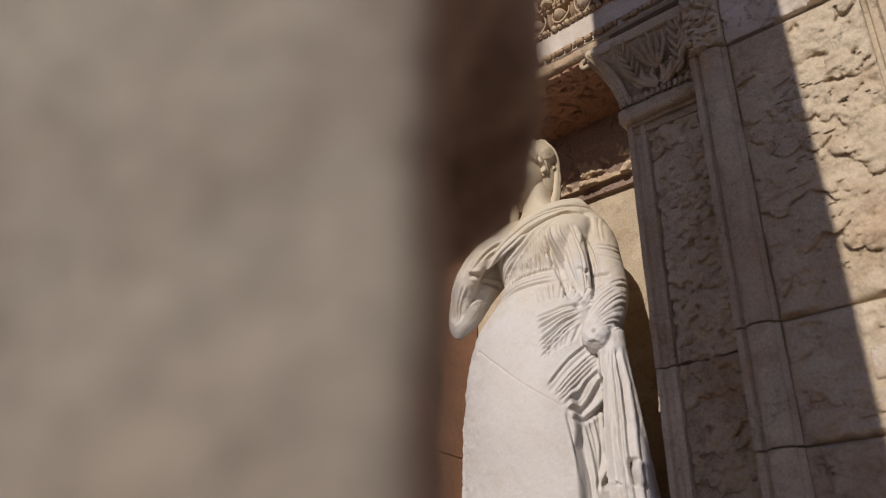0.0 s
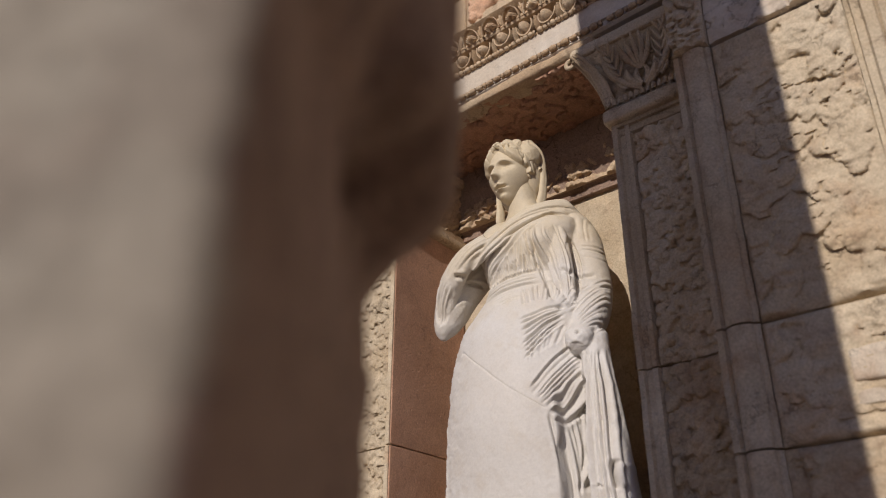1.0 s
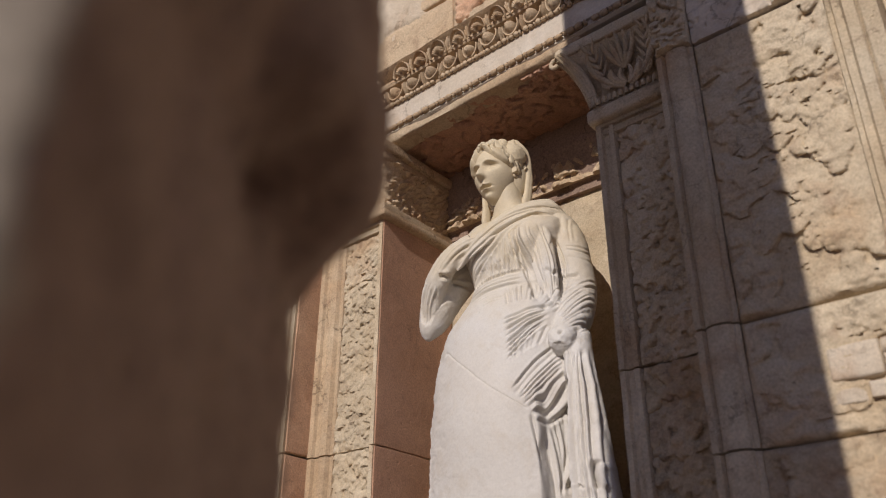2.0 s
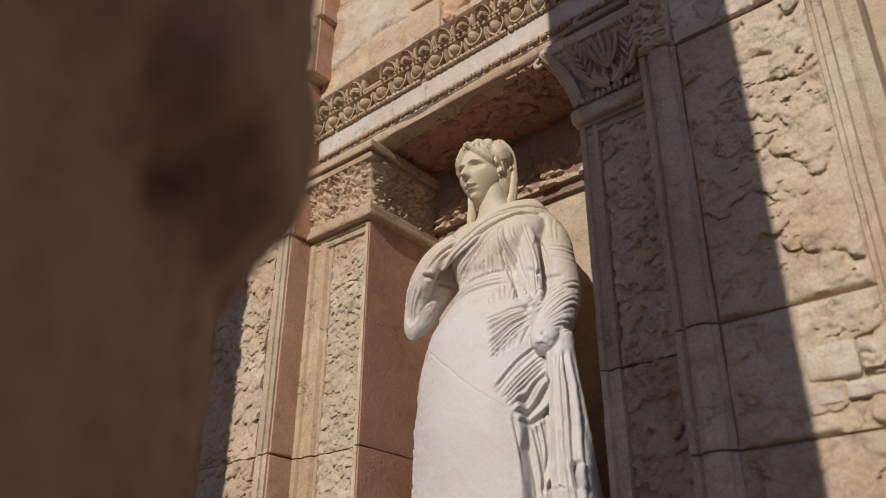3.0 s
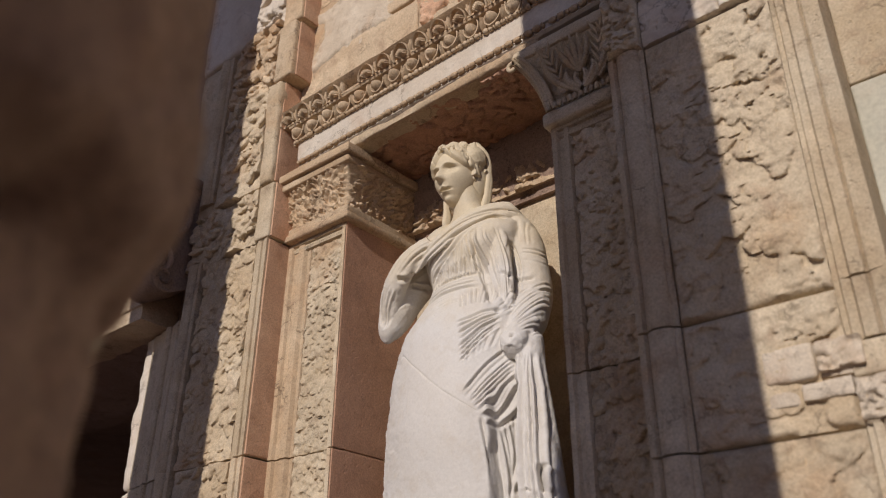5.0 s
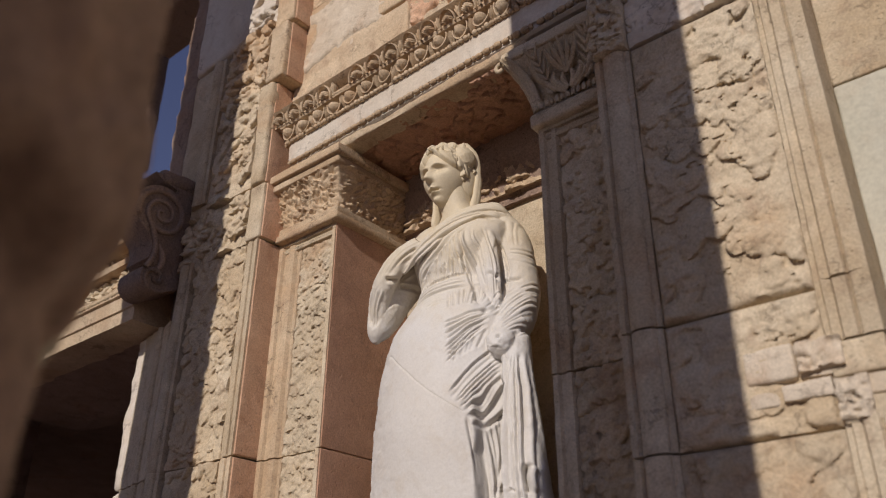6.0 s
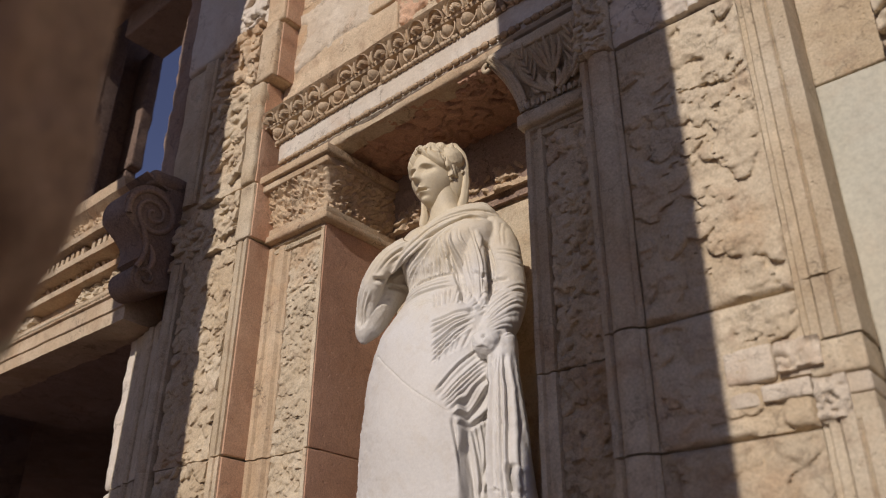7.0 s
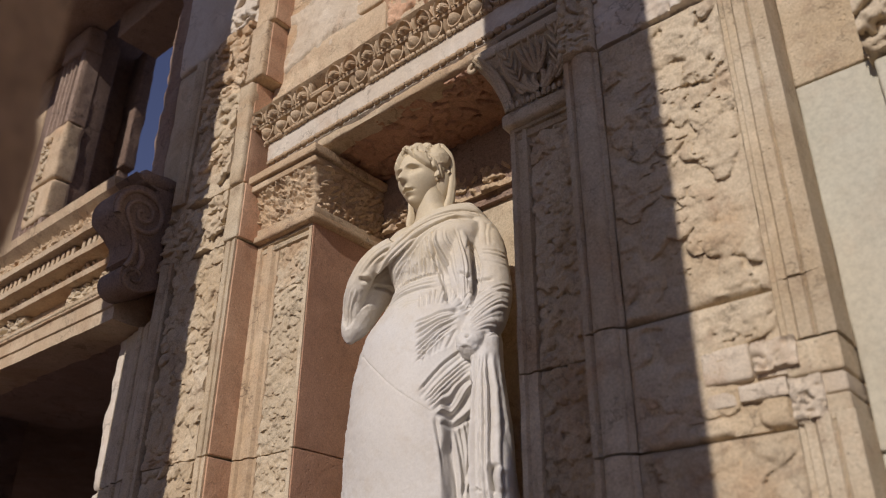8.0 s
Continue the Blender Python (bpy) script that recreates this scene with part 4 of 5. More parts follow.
def broken_base(c, corners_low, corners_up, z_step):
    """The lower drum: an angular, broken stone whose upper part stands out past its lower part."""
    n, per = 260, 44
    S = np.linspace(-3.35, -0.95, n)

    def ring(cs):
        out = []
        for i in range(len(cs)):
            p, q = np.array(cs[i]), np.array(cs[(i + 1) % len(cs)])
            out += [p + (q - p) * j / per for j in range(per)]
        k = np.array(out)
        for _ in range(10):
            k = 0.5 * k + 0.25 * (np.roll(k, 1, 0) + np.roll(k, -1, 0))
        return k

    lo_, up_ = ring(corners_low), ring(corners_up)
    m = len(lo_)
    cen = lo_.mean(0)
    base = np.stack([np.broadcast_to(lo_[:, 0], (n, m)), np.broadcast_to(lo_[:, 1], (n, m)), np.repeat(S[:, None], m, 1)], -1)
    t = np.clip((S[:, None] - z_step - 0.035 * fbm(base, 9, 3, 0.5, 4)) / 0.045 + 0.5, 0, 1)
    t = (t * t * (3 - 2 * t))[..., None]
    XY = lo_[None] * (1 - t) + up_[None] * t
    P = np.concatenate([XY, base[..., 2:] + Z0], -1)
    out = XY - cen
    out = out / np.linalg.norm(out, axis=-1, keepdims=True)
    d = 0.012 * fbm(P, 7, 4, 0.55, 2) + 0.006 * fbm(P, 30, 3, 0.6, 6)
    g = np.random.default_rng(5)
    for k in range(26):      # pits and spalled hollows on the broken side
        u = g.uniform(0, 1)
        hx, hy = 1.99 - 0.24 * u, -2.10 + 0.30 * u
        hz = g.uniform(-1.75, -1.2) + Z0
        s = g.uniform(0.010, 0.026)
        q = ((P[..., 0] - hx) ** 2 + (P[..., 1] - hy) ** 2 + ((P[..., 2] - hz) / 1.5) ** 2) / s ** 2
        d = d - 0.018 * np.exp(-q)
    for hx, hy, hz, s in ((1.835, -1.905, -1.462, 0.024), (1.85, -1.92, -1.475, 0.022), (1.83, -1.90, -1.36, 0.03)):
        q = ((P[..., 0] - hx) ** 2 + (P[..., 1] - hy) ** 2 + (P[..., 2] - hz - Z0) ** 2) / s ** 2
        d = d - 0.04 * np.exp(-q)
    P[..., :2] += out * d[..., None]
    F = grid_faces(n, m, 0, wrap=True) + [tuple(range(m - 1, -1, -1)), tuple((n - 1) * m + j for j in range(m))]
    drum = mesh_ob("broken_drum", P.reshape(-1, 3), F, COLUMN, c, "rough broken brown-stained lower drum, coloured darker on its shaded side", 60)
    # faces past the corner, turned from the sun, get the darker shade colour
    drum.data.materials.append(SHADED_BROKEN)
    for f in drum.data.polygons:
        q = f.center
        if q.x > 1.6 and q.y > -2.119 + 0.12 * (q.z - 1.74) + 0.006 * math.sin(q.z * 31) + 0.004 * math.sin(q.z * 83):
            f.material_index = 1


near = column(1.65, -2.13, 0.34)
broken_base(near, [(1.30, -2.24), (1.65, -2.30), (1.996, -2.133), (1.80, -1.895), (1.725, -1.812), (1.45, -1.72), (1.30, -1.9)],
            [(1.30, -2.24), (1.65, -2.30), (1.998, -2.135), (1.885, -1.895), (1.782, -1.785), (1.45, -1.70), (1.30, -1.9)], -1.465)
far = column(-0.66, -2.13, 0.34)
block("lower_drum", (-1.0, -2.47, -3.35), (-0.32, -1.79, -0.95), COLUMN, far, seg=0.1, r=0.1)


# ---------------------------------------------------------------- statue
def statue():
    V, F = [], []

    def add(P, faces):
        o = sum(len(v) for v in V)
        V.append(np.asarray(P, float).reshape(-1, 3))
        F.extend(tuple(i + o for i in f) for f in faces)

    def interp(z, keys, col):
        k = np.array(keys)
        x, v = k[:, 0], k[:, col]
        # smooth cubic through the keys
        s = np.gradient(v, x)
        i = np.clip(np.searchsorted(x, z) - 1, 0, len(x) - 2)
        h = x[i + 1] - x[i]
        t = np.clip((z - x[i]) / h, 0, 1)
        return (2 * t**3 - 3 * t**2 + 1) * v[i] + (t**3 - 2 * t**2 + t) * h * s[i] + (-2 * t**3 + 3 * t**2) * v[i + 1] + (t**3 - t**2) * h * s[i + 1]

    def smooth(a, b, x):
        t = np.clip((x - a) / (b - a), 0, 1)
        return t * t * (3 - 2 * t)

    def crease(x):
        """Rounded ridges with narrow valleys."""
        return 1 - 2 * np.exp(-(np.sin(x) / 0.34) ** 2)

    # body and skirt: height, centre x, centre y, half width, half depth
    keys = [(-1.80, 0.545, 0.15, 0.31, 0.20), (-1.50, 0.545, 0.15, 0.32, 0.21), (-1.20, 0.55, 0.145, 0.325, 0.215), (-0.95, 0.55, 0.14, 0.312, 0.215),
            (-0.75, 0.548, 0.14, 0.290, 0.200), (-0.62, 0.556, 0.14, 0.258, 0.180), (-0.53, 0.57, 0.145, 0.203, 0.150), (-0.465, 0.58, 0.15, 0.170, 0.128),
            (-0.38, 0.58, 0.15, 0.183, 0.138), (-0.30, 0.58, 0.15, 0.200, 0.140), (-0.245, 0.585, 0.16, 0.205, 0.126), (-0.205, 0.585, 0.165, 0.180, 0.105),
            (-0.165, 0.58, 0.155, 0.110, 0.088), (-0.120, 0.575, 0.135, 0.064, 0.068), (-0.06, 0.57, 0.122, 0.058, 0.064), (0.02, 0.562, 0.112, 0.056, 0.062)]
    nz, nt = 220, 260
    z = np.linspace(-1.80, 0.02, nz)
    ph = np.linspace(-np.pi, np.pi, nt, endpoint=False)
    Z, PH = np.meshgrid(z, ph, indexing="ij")
    cx, cy, rx, ry = (interp(z, keys, k)[:, None] for k in (1, 2, 3, 4))
    ex = 0.86
    sx, sy = np.sin(PH), -np.cos(PH)
    X = cx + rx * np.sign(sx) * np.abs(sx) ** ex
    Y = cy + ry * np.sign(sy) * np.abs(sy) ** ex
    # the bent leg under thin cloth, the hollow beside it, the breasts and the girdle
    low = smooth(-0.88, -1.00, Z)
    d = -0.045 * smooth(0.66, 0.80, PH - 0.10 * (Z + 1.05)) * smooth(1.75, 1.45, PH) * low
    d = d + 0.035 * np.exp(-((PH - 0.10) / 0.50) ** 2 - ((Z + 1.0) / 0.36) ** 2)
    for s_, am in ((-0.58, 0.024), (0.52, 0.020)):
        d = d + am * np.exp(-((PH - s_) / 0.34) ** 2 - ((Z + 0.330) / 0.055) ** 2)
    d = d + 0.008 * np.exp(-((Z + 0.465 + 0.012 * np.cos(PH)) / 0.022) ** 4)
    d = d + 0.012 * smooth(-0.80, -0.66, Z) * smooth(-0.52, -0.58, Z) * smooth(0.45, 0.70, PH)
    nx, ny = sx / rx, sy / ry
    L = np.hypot(nx, ny)
    X, Y = X + d * nx / L, Y + d * ny / L
    add(np.stack([X, Y, Z], -1), grid_faces(nz, nt, 0, flip=False, wrap=True) + [tuple(range(nt)), tuple((nz - 1) * nt + j for j in range(nt - 1, -1, -1))])

    def tube(path, radii, n=70, m=64, fold=0.0, freq=30.0, flatten=1.0, twist=0.0, long=0.0, lf=6, seed=0.0, cap=True, late=0.0):
        path, radii = np.array(path, float), np.array(radii, float)
        s = np.concatenate(([0], np.cumsum(np.linalg.norm(np.diff(path, axis=0), axis=1))))
        q = np.linspace(0, s[-1], n)
        K = np.concatenate([s[:, None], path, radii[:, None]], 1)
        C = np.stack([interp(q, K, k) for k in (1, 2, 3)], 1)
        R = interp(q, K, 4)
        T = np.gradient(C, axis=0)
        T /= np.linalg.norm(T, axis=1, keepdims=True)
        up = np.array([0.35, 0.9, 0.1])
        A = np.cross(T, up)
        A /= np.linalg.norm(A, axis=1, keepdims=True)
        Bv = np.cross(T, A)
        a = np.linspace(0, 2 * np.pi, m, endpoint=False)
        Q, AA = np.meshgrid(q, a, indexing="ij")
        P0 = C[:, None] + R[:, None, None] * (np.cos(a)[None, :, None] * A[:, None] + flatten * np.sin(a)[None, :, None] * Bv[:, None])
        w = fbm(P0, 7, 3, 0.5, seed)
        dd = fold * smooth(late - 0.12, late + 0.12, Q / q[-1] + 0.25 * w) * crease(Q * freq + twist * np.sin(AA) + 2.2 * w) + long * (0.75 + 1.0 * w) * crease(AA * lf / 2 + 2.4 * w + twist * Q) + 0.0015 * fbm(P0, 45, 3, 0.6, seed + 2)
        k = 1 + dd / R[:, None]
        P = C[:, None] + R[:, None, None] * k[..., None] * (np.cos(a)[None, :, None] * A[:, None] + flatten * np.sin(a)[None, :, None] * Bv[:, None])
        add(P, grid_faces(n, m, 0, wrap=True) + ([tuple(range(m - 1, -1, -1)), tuple((n - 1) * m + j for j in range(m))] if cap else []))

    # cloth that falls from her left shoulder beside the breast
    tube([(0.700, 0.145, -0.19), (0.712, 0.108, -0.27), (0.735, 0.088, -0.38), (0.762, 0.078, -0.50), (0.785, 0.070, -0.61)], [0.040, 0.055, 0.056, 0.046, 0.030], 60, 40, 0, 10, 0.7)
    # her left arm in a wide sleeve, the forearm broken off
    tube([(0.66, 0.185, -0.190), (0.72, 0.20, -0.207), (0.760, 0.205, -0.28), (0.783, 0.205, -0.40), (0.797, 0.19, -0.53), (0.808, 0.125, -0.65), (0.822, 0.058, -0.725)],
         [0.045, 0.064, 0.076, 0.080, 0.084, 0.079, 0.056], 90, 56, 0, 85, 0.95)
    tube([(0.835, 0.11, -0.66), (0.836, 0.045, -0.730), (0.838, 0.012, -0.775), (0.839, 0.002, -0.790)], [0.053, 0.048, 0.042, 0.030], 40, 40)
    # her right arm bent up to the breast under the mantle
    tube([(0.48, 0.17, -0.19), (0.41, 0.15, -0.24), (0.34, 0.115, -0.32), (0.275, 0.08, -0.43), (0.240, 0.06, -0.525), (0.228, 0.05, -0.575), (0.224, 0.048, -0.602)],
         [0.045, 0.072, 0.084, 0.078, 0.062, 0.038, 0.012], 60, 48, 0, 55, 0.95)
    tube([(0.24, 0.035, -0.52), (0.28, 0.01, -0.44), (0.35, -0.012, -0.36), (0.43, -0.012, -0.30), (0.48, 0.000, -0.26)], [0.040, 0.052, 0.052, 0.044, 0.026], 60, 48, 0, 45, 0.75)
    # mantle: a folded band from one shoulder across the breast, and the cloth over the other shoulder
    for dx, dy, dz_, rr in ((0, 0, 0, 0.021), (0.014, -0.004, -0.030, 0.018), (-0.012, 0.012, 0.022, 0.019)):
        tube([(0.765 + dx, 0.25 + dy, -0.190 + dz_ * 0.5), (0.745 + dx, 0.165 + dy, -0.152 + dz_), (0.67 + dx, 0.080 + dy, -0.175 + dz_), (0.575 + dx, 0.018 + dy, -0.238 + dz_),
              (0.485 + dx * 0.5, -0.010 + dy, -0.310 + dz_ * 0.7), (0.41, -0.005 + dy, -0.36 + dz_ * 0.5)],
             [rr * 0.8, rr, rr * 1.1, rr, rr, rr * 0.7], 70, 28, 0, 60, 0.62)
    tube([(0.64, 0.235, -0.155), (0.52, 0.130, -0.175), (0.465, 0.065, -0.22), (0.43, 0.03, -0.30)], [0.036, 0.046, 0.054, 0.042], 50, 40, 0, 30, 0.6)
    # cloth that hangs from the forearm
    tube([(0.868, 0.085, -0.72), (0.875, 0.060, -0.82), (0.890, 0.050, -1.0), (0.905, 0.055, -1.2), (0.91, 0.09, -1.5), (0.91, 0.12, -1.78)],
         [0.036, 0.046, 0.056, 0.064, 0.068, 0.070], 90, 60, 0, 10, 1.1)

    # one solid of body, arms and cloth
    VV = np.concatenate(V)
    solid = mesh_ob("statue_solid", VV, F, STATUE)
    rm = solid.modifiers.new("remesh", "REMESH")
    rm.mode, rm.voxel_size = "VOXEL", 0.0027
    sm = solid.modifiers.new("smooth", "SMOOTH")
    sm.factor, sm.iterations = 0.5, 7
    ev = solid.evaluated_get(bpy.context.evaluated_depsgraph_get())
    me = ev.to_mesh()
    P = np.empty(len(me.vertices) * 3)
    me.vertices.foreach_get("co", P)
    N = np.empty(len(me.vertices) * 3)
    me.vertex_normals.foreach_get("vector", N)
    P, N = P.reshape(-1, 3), N.reshape(-1, 3)
    quads = [tuple(f.vertices) for f in me.polygons]
    ev.to_mesh_clear()
    dead = solid.data
    bpy.data.objects.remove(solid)
    bpy.data.meshes.remove(dead)

    # carved folds: strokes over the front, each a groove with a raised lip
    front = smooth(0.45, -0.05, N[:, 1])
    D = np.zeros(len(P))
    wobble = 0.0032 * np.stack([fbm(P, 9, 3, 0.5, 31), fbm(P, 9, 3, 0.5, 37)], 1)
    Q = P[:, [0, 2]] + wobble
    gen = np.random.default_rng(12)

    def stroke(pts, w, depth, lip=0.35, side=1.0, taper=0.18):
        pts = np.array(pts, float)
        if len(pts) > 2:      # round the bends
            u = np.linspace(0, len(pts) - 1, 14)
            k = np.concatenate([np.arange(len(pts))[:, None], pts], 1)
            pts = np.stack([interp(u, k, 1), interp(u, k, 2)], 1)
        lo, hi = pts.min(0) - 5 * w, pts.max(0) + 5 * w
        idx = np.nonzero((Q > lo).all(1) & (Q < hi).all(1) & (front > 0))[0]
        if not len(idx):
            return
        q = Q[idx]
        best, run, sg, total = np.full(len(q), 9.0), np.zeros(len(q)), np.zeros(len(q)), 0.0
        for a_, b_ in zip(pts[:-1], pts[1:]):
            e = b_ - a_
            L_ = np.hypot(*e)
            t_ = np.clip(((q - a_) @ e) / L_ ** 2, 0, 1)
            v = q - a_ - t_[:, None] * e
            r_ = np.hypot(v[:, 0], v[:, 1])
            m_ = r_ < best
            best[m_], run[m_], sg[m_] = r_[m_], (total + t_ * L_)[m_], np.sign(e[0] * v[:, 1] - e[1] * v[:, 0])[m_]
            total += L_
        u = run / total
        tap = smooth(0, taper, u) * smooth(1, 1 - taper, u)
        r = sg * best * side / w
        D[idx] += depth * front[idx] * tap * (-np.exp(-r ** 2) + lip * np.exp(-((r - 1.9) / 1.1) ** 2) + 0.4 * lip * np.exp(-((r + 1.9) / 1.1) ** 2))

    def family(a_, b_, n, w, depth, loose=0.25, trim=0.12, **kw):
        a_, b_ = np.array(a_, float), np.array(b_, float)
        for i in range(n):
            f = (i + gen.uniform(-loose, loose)) / max(1, n - 1)
            pts = a_ + (b_ - a_) * f
            t0, t1 = gen.uniform(0, trim), gen.uniform(0, trim)
            pts[0], pts[-1] = pts[0] + (pts[1] - pts[0]) * t0, pts[-1] + (pts[-2] - pts[-1]) * t1
            stroke(pts, w * gen.uniform(0.75, 1.3), depth * gen.uniform(0.55, 1.25), **kw)

    # mantle across the breast and over the arm
    family([(0.80, -0.185), (0.72, -0.165), (0.60, -0.215), (0.50, -0.29), (0.38, -0.38)], [(0.77, -0.235), (0.70, -0.225), (0.63, -0.275), (0.55, -0.34), (0.43, -0.415)], 6, 0.0050, 0.0090)
    stroke([(0.775, -0.215), (0.70, -0.205), (0.63, -0.245), (0.57, -0.295)], 0.009, 0.016)
    stroke([(0.70, -0.250), (0.62, -0.300), (0.55, -0.355), (0.46, -0.425)], 0.007, 0.014)
    family([(0.53, -0.21), (0.40, -0.28), (0.29, -0.40)], [(0.50, -0.31), (0.44, -0.36), (0.36, -0.42)], 7, 0.0060, 0.0050)
    family([(0.36, -0.425), (0.29, -0.50), (0.245, -0.57)], [(0.27, -0.38), (0.232, -0.47), (0.228, -0.55)], 10, 0.0042, 0.0070)
    stroke([(0.352, -0.40), (0.385, -0.402), (0.405, -0.395)], 0.007, 0.016)
    # gathered bodice, girdle and the cloth under it
    family([(0.44, -0.415), (0.43, -0.462)], [(0.675, -0.36), (0.672, -0.455)], 20, 0.0034, 0.0070)
    family([(0.585, -0.295), (0.55, -0.36), (0.535, -0.44)], [(0.66, -0.30), (0.665, -0.36), (0.66, -0.44)], 7, 0.0040, 0.0050)
    family([(0.41, -0.470), (0.55, -0.448), (0.70, -0.447)], [(0.41, -0.520), (0.56, -0.500), (0.71, -0.500)], 4, 0.0045, 0.0065)
    family([(0.47, -0.535), (0.56, -0.520), (0.66, -0.525)], [(0.54, -0.575), (0.60, -0.560), (0.67, -0.565)], 5, 0.0040, 0.0030)
    family([(0.63, -0.515), (0.66, -0.60)], [(0.745, -0.49), (0.765, -0.60)], 10, 0.0042, 0.0060)
    # cloth from the left shoulder to the hip
    family([(0.640, -0.255), (0.675, -0.42), (0.755, -0.60)], [(0.745, -0.250), (0.800, -0.43), (0.800, -0.60)], 14, 0.0042, 0.0095)
    stroke([(0.672, -0.30), (0.70, -0.45), (0.765, -0.61)], 0.008, 0.016)
    # sleeve: long creases above, fine curved ones round the elbow
    family([(0.785, -0.20), (0.80, -0.33)], [(0.850, -0.21), (0.880, -0.36)], 5, 0.0050, 0.0030)
    family([(0.800, -0.345), (0.860, -0.350), (0.905, -0.335)], [(0.800, -0.385), (0.860, -0.400), (0.910, -0.395)], 3, 0.0050, 0.0035)
    stroke([(0.765, -0.46), (0.805, -0.482), (0.855, -0.480)], 0.008, 0.0085)
    family([(0.775, -0.62), (0.800, -0.56), (0.845, -0.515)], [(0.885, -0.755), (0.920, -0.68), (0.938, -0.58)], 14, 0.0032, 0.0042)
    family([(0.850, -0.53), (0.885, -0.49), (0.905, -0.44)], [(0.915, -0.60), (0.930, -0.54), (0.935, -0.48)], 6, 0.0034, 0.0060)
    # folds drawn to the hip
    family([(0.795, -0.612), (0.720, -0.640), (0.640, -0.668)], [(0.800, -0.670), (0.740, -0.735), (0.672, -0.825)], 8, 0.0042, 0.0110)
    family([(0.690, -0.74), (0.695, -0.82)], [(0.790, -0.69), (0.760, -0.78)], 6, 0.0050, 0.0045)
    family([(0.815, -0.755), (0.752, -0.835), (0.695, -0.925)], [(0.850, -0.875), (0.805, -0.955), (0.750, -1.020)], 13, 0.0044, 0.0115)
    stroke([(0.852, -0.890), (0.815, -0.975), (0.760, -1.040)], 0.0060, 0.0130, lip=0.2)
    # the thigh's edge, the hollow and the swag beside it
    stroke([(0.752, -1.00), (0.768, -1.12), (0.778, -1.28), (0.785, -1.60)], 0.0050, 0.0110, taper=0.05)
    family([(0.775, -1.02), (0.790, -1.14), (0.790, -1.27)], [(0.822, -0.93), (0.818, -1.06), (0.806, -1.18)], 6, 0.0042, 0.0105)
    stroke([(0.842, -0.88), (0.846, -1.05), (0.846, -1.25), (0.85, -1.70)], 0.011, 0.045, lip=0.2, taper=0.06)
    stroke([(0.836, -1.06), (0.828, -1.17), (0.798, -1.245)], 0.011, 0.026, lip=0.45)
    family([(0.800, -1.30), (0.800, -1.74)], [(0.835, -1.27), (0.832, -1.74)], 3, 0.0070, 0.0120)
    # cloth hanging from the forearm
    family([(0.862, -0.785), (0.862, -1.05), (0.862, -1.70)], [(0.915, -0.780), (0.955, -1.05), (0.975, -1.70)], 8, 0.0048, 0.0135, trim=0.05, taper=0.04)
    family([(0.866, -0.80), (0.872, -1.10)], [(0.925, -0.80), (0.960, -1.10)], 5, 0.0040, 0.0060)
    stroke([(0.950, -1.165), (0.934, -1.20), (0.940, -1.26)], 0.009, 0.030, lip=0.5)
    stroke([(0.870, -1.245), (0.885, -1.240), (0.900, -1.252)], 0.004, 0.008)
    # hanging folds lower on the flanks
    family([(0.24, -0.95), (0.235, -1.75)], [(0.29, -0.85), (0.285, -1.75)], 3, 0.007, 0.006)
    # mended crack over the thigh, the hole in the broken forearm, rough breaks and a chipped edge
    stroke([(0.385, -0.712), (0.50, -0.800), (0.61, -0.890), (0.745, -0.990)], 0.0022, 0.0034, lip=0.0, taper=0.02)
    for hx, hz, hr, hd in ((0.853, -0.742, 0.007, 0.020), (0.780, -0.622, 0.008, 0.016), (0.385, -0.715, 0.006, 0.006), (0.54, -0.60, 0.003, 0.004)):
        D -= hd * front * np.exp(-((P[:, 0] - hx) ** 2 + (P[:, 2] - hz) ** 2) / hr ** 2)
    stump = np.exp(-((P[:, 0] - 0.845) / 0.05) ** 2 - ((P[:, 2] + 0.755) / 0.055) ** 2) * front
    D += stump * (0.007 * fbm(P, 30, 4, 0.6, 41) + 0.006 * np.abs(fbm(P, 18, 2, 0.5, 43)))
    hem = np.exp(-((P[:, 0] - 0.30) / 0.10) ** 2 - ((P[:, 2] + 0.47) / 0.10) ** 2) * front
    D += hem * 0.005 * fbm(P, 26, 4, 0.6, 47)
    rag = np.exp(-((N[:, 0] + 0.75) / 0.3) ** 2) * smooth(-0.5, -0.7, P[:, 2])
    D += rag * 0.008 * fbm(P * np.array([0.6, 0.6, 1.0]), 26, 4, 0.6, 21) + 0.0012 * fbm(P, 40, 3, 0.6, 1) + 0.004 * fbm(P, 5, 2, 0.5, 51)
    V, F = [P + N * D[:, None]], quads

    # head, turned a little to her right
    hc = np.array([0.545, 0.090, 0.030])
    HS = 1.13
    yaw, nod = radians(-4), radians(2)

    def place(P):
        x, y, zz = HS * P[..., 0], HS * P[..., 1], HS * P[..., 2]
        y, zz = y * math.cos(nod) - zz * math.sin(nod), y * math.sin(nod) + zz * math.cos(nod)
        return np.stack([hc[0] + x * math.cos(yaw) - y * math.sin(yaw), hc[1] + x * math.sin(yaw) + y * math.cos(yaw), hc[2] + zz], -1)

    n, m = 150, 220
    th = np.linspace(0.0, np.pi, n)
    ph = np.linspace(-np.pi, np.pi, m, endpoint=False)
    TH, PH = np.meshgrid(th, ph, indexing="ij")
    x = 0.074 * np.sin(TH) * np.sin(PH)
    y = -0.092 * np.sin(TH) * np.cos(PH)
    zz = 0.122 * np.cos(TH)
    jaw = np.clip(-zz / 0.122, 0, 1)
    x = x * (1 - 0.36 * jaw ** 2.2)
    y = np.where(y < 0, y * (1 - 0.10 * jaw ** 3), y * (1 - 0.30 * jaw))
    f = y < 0
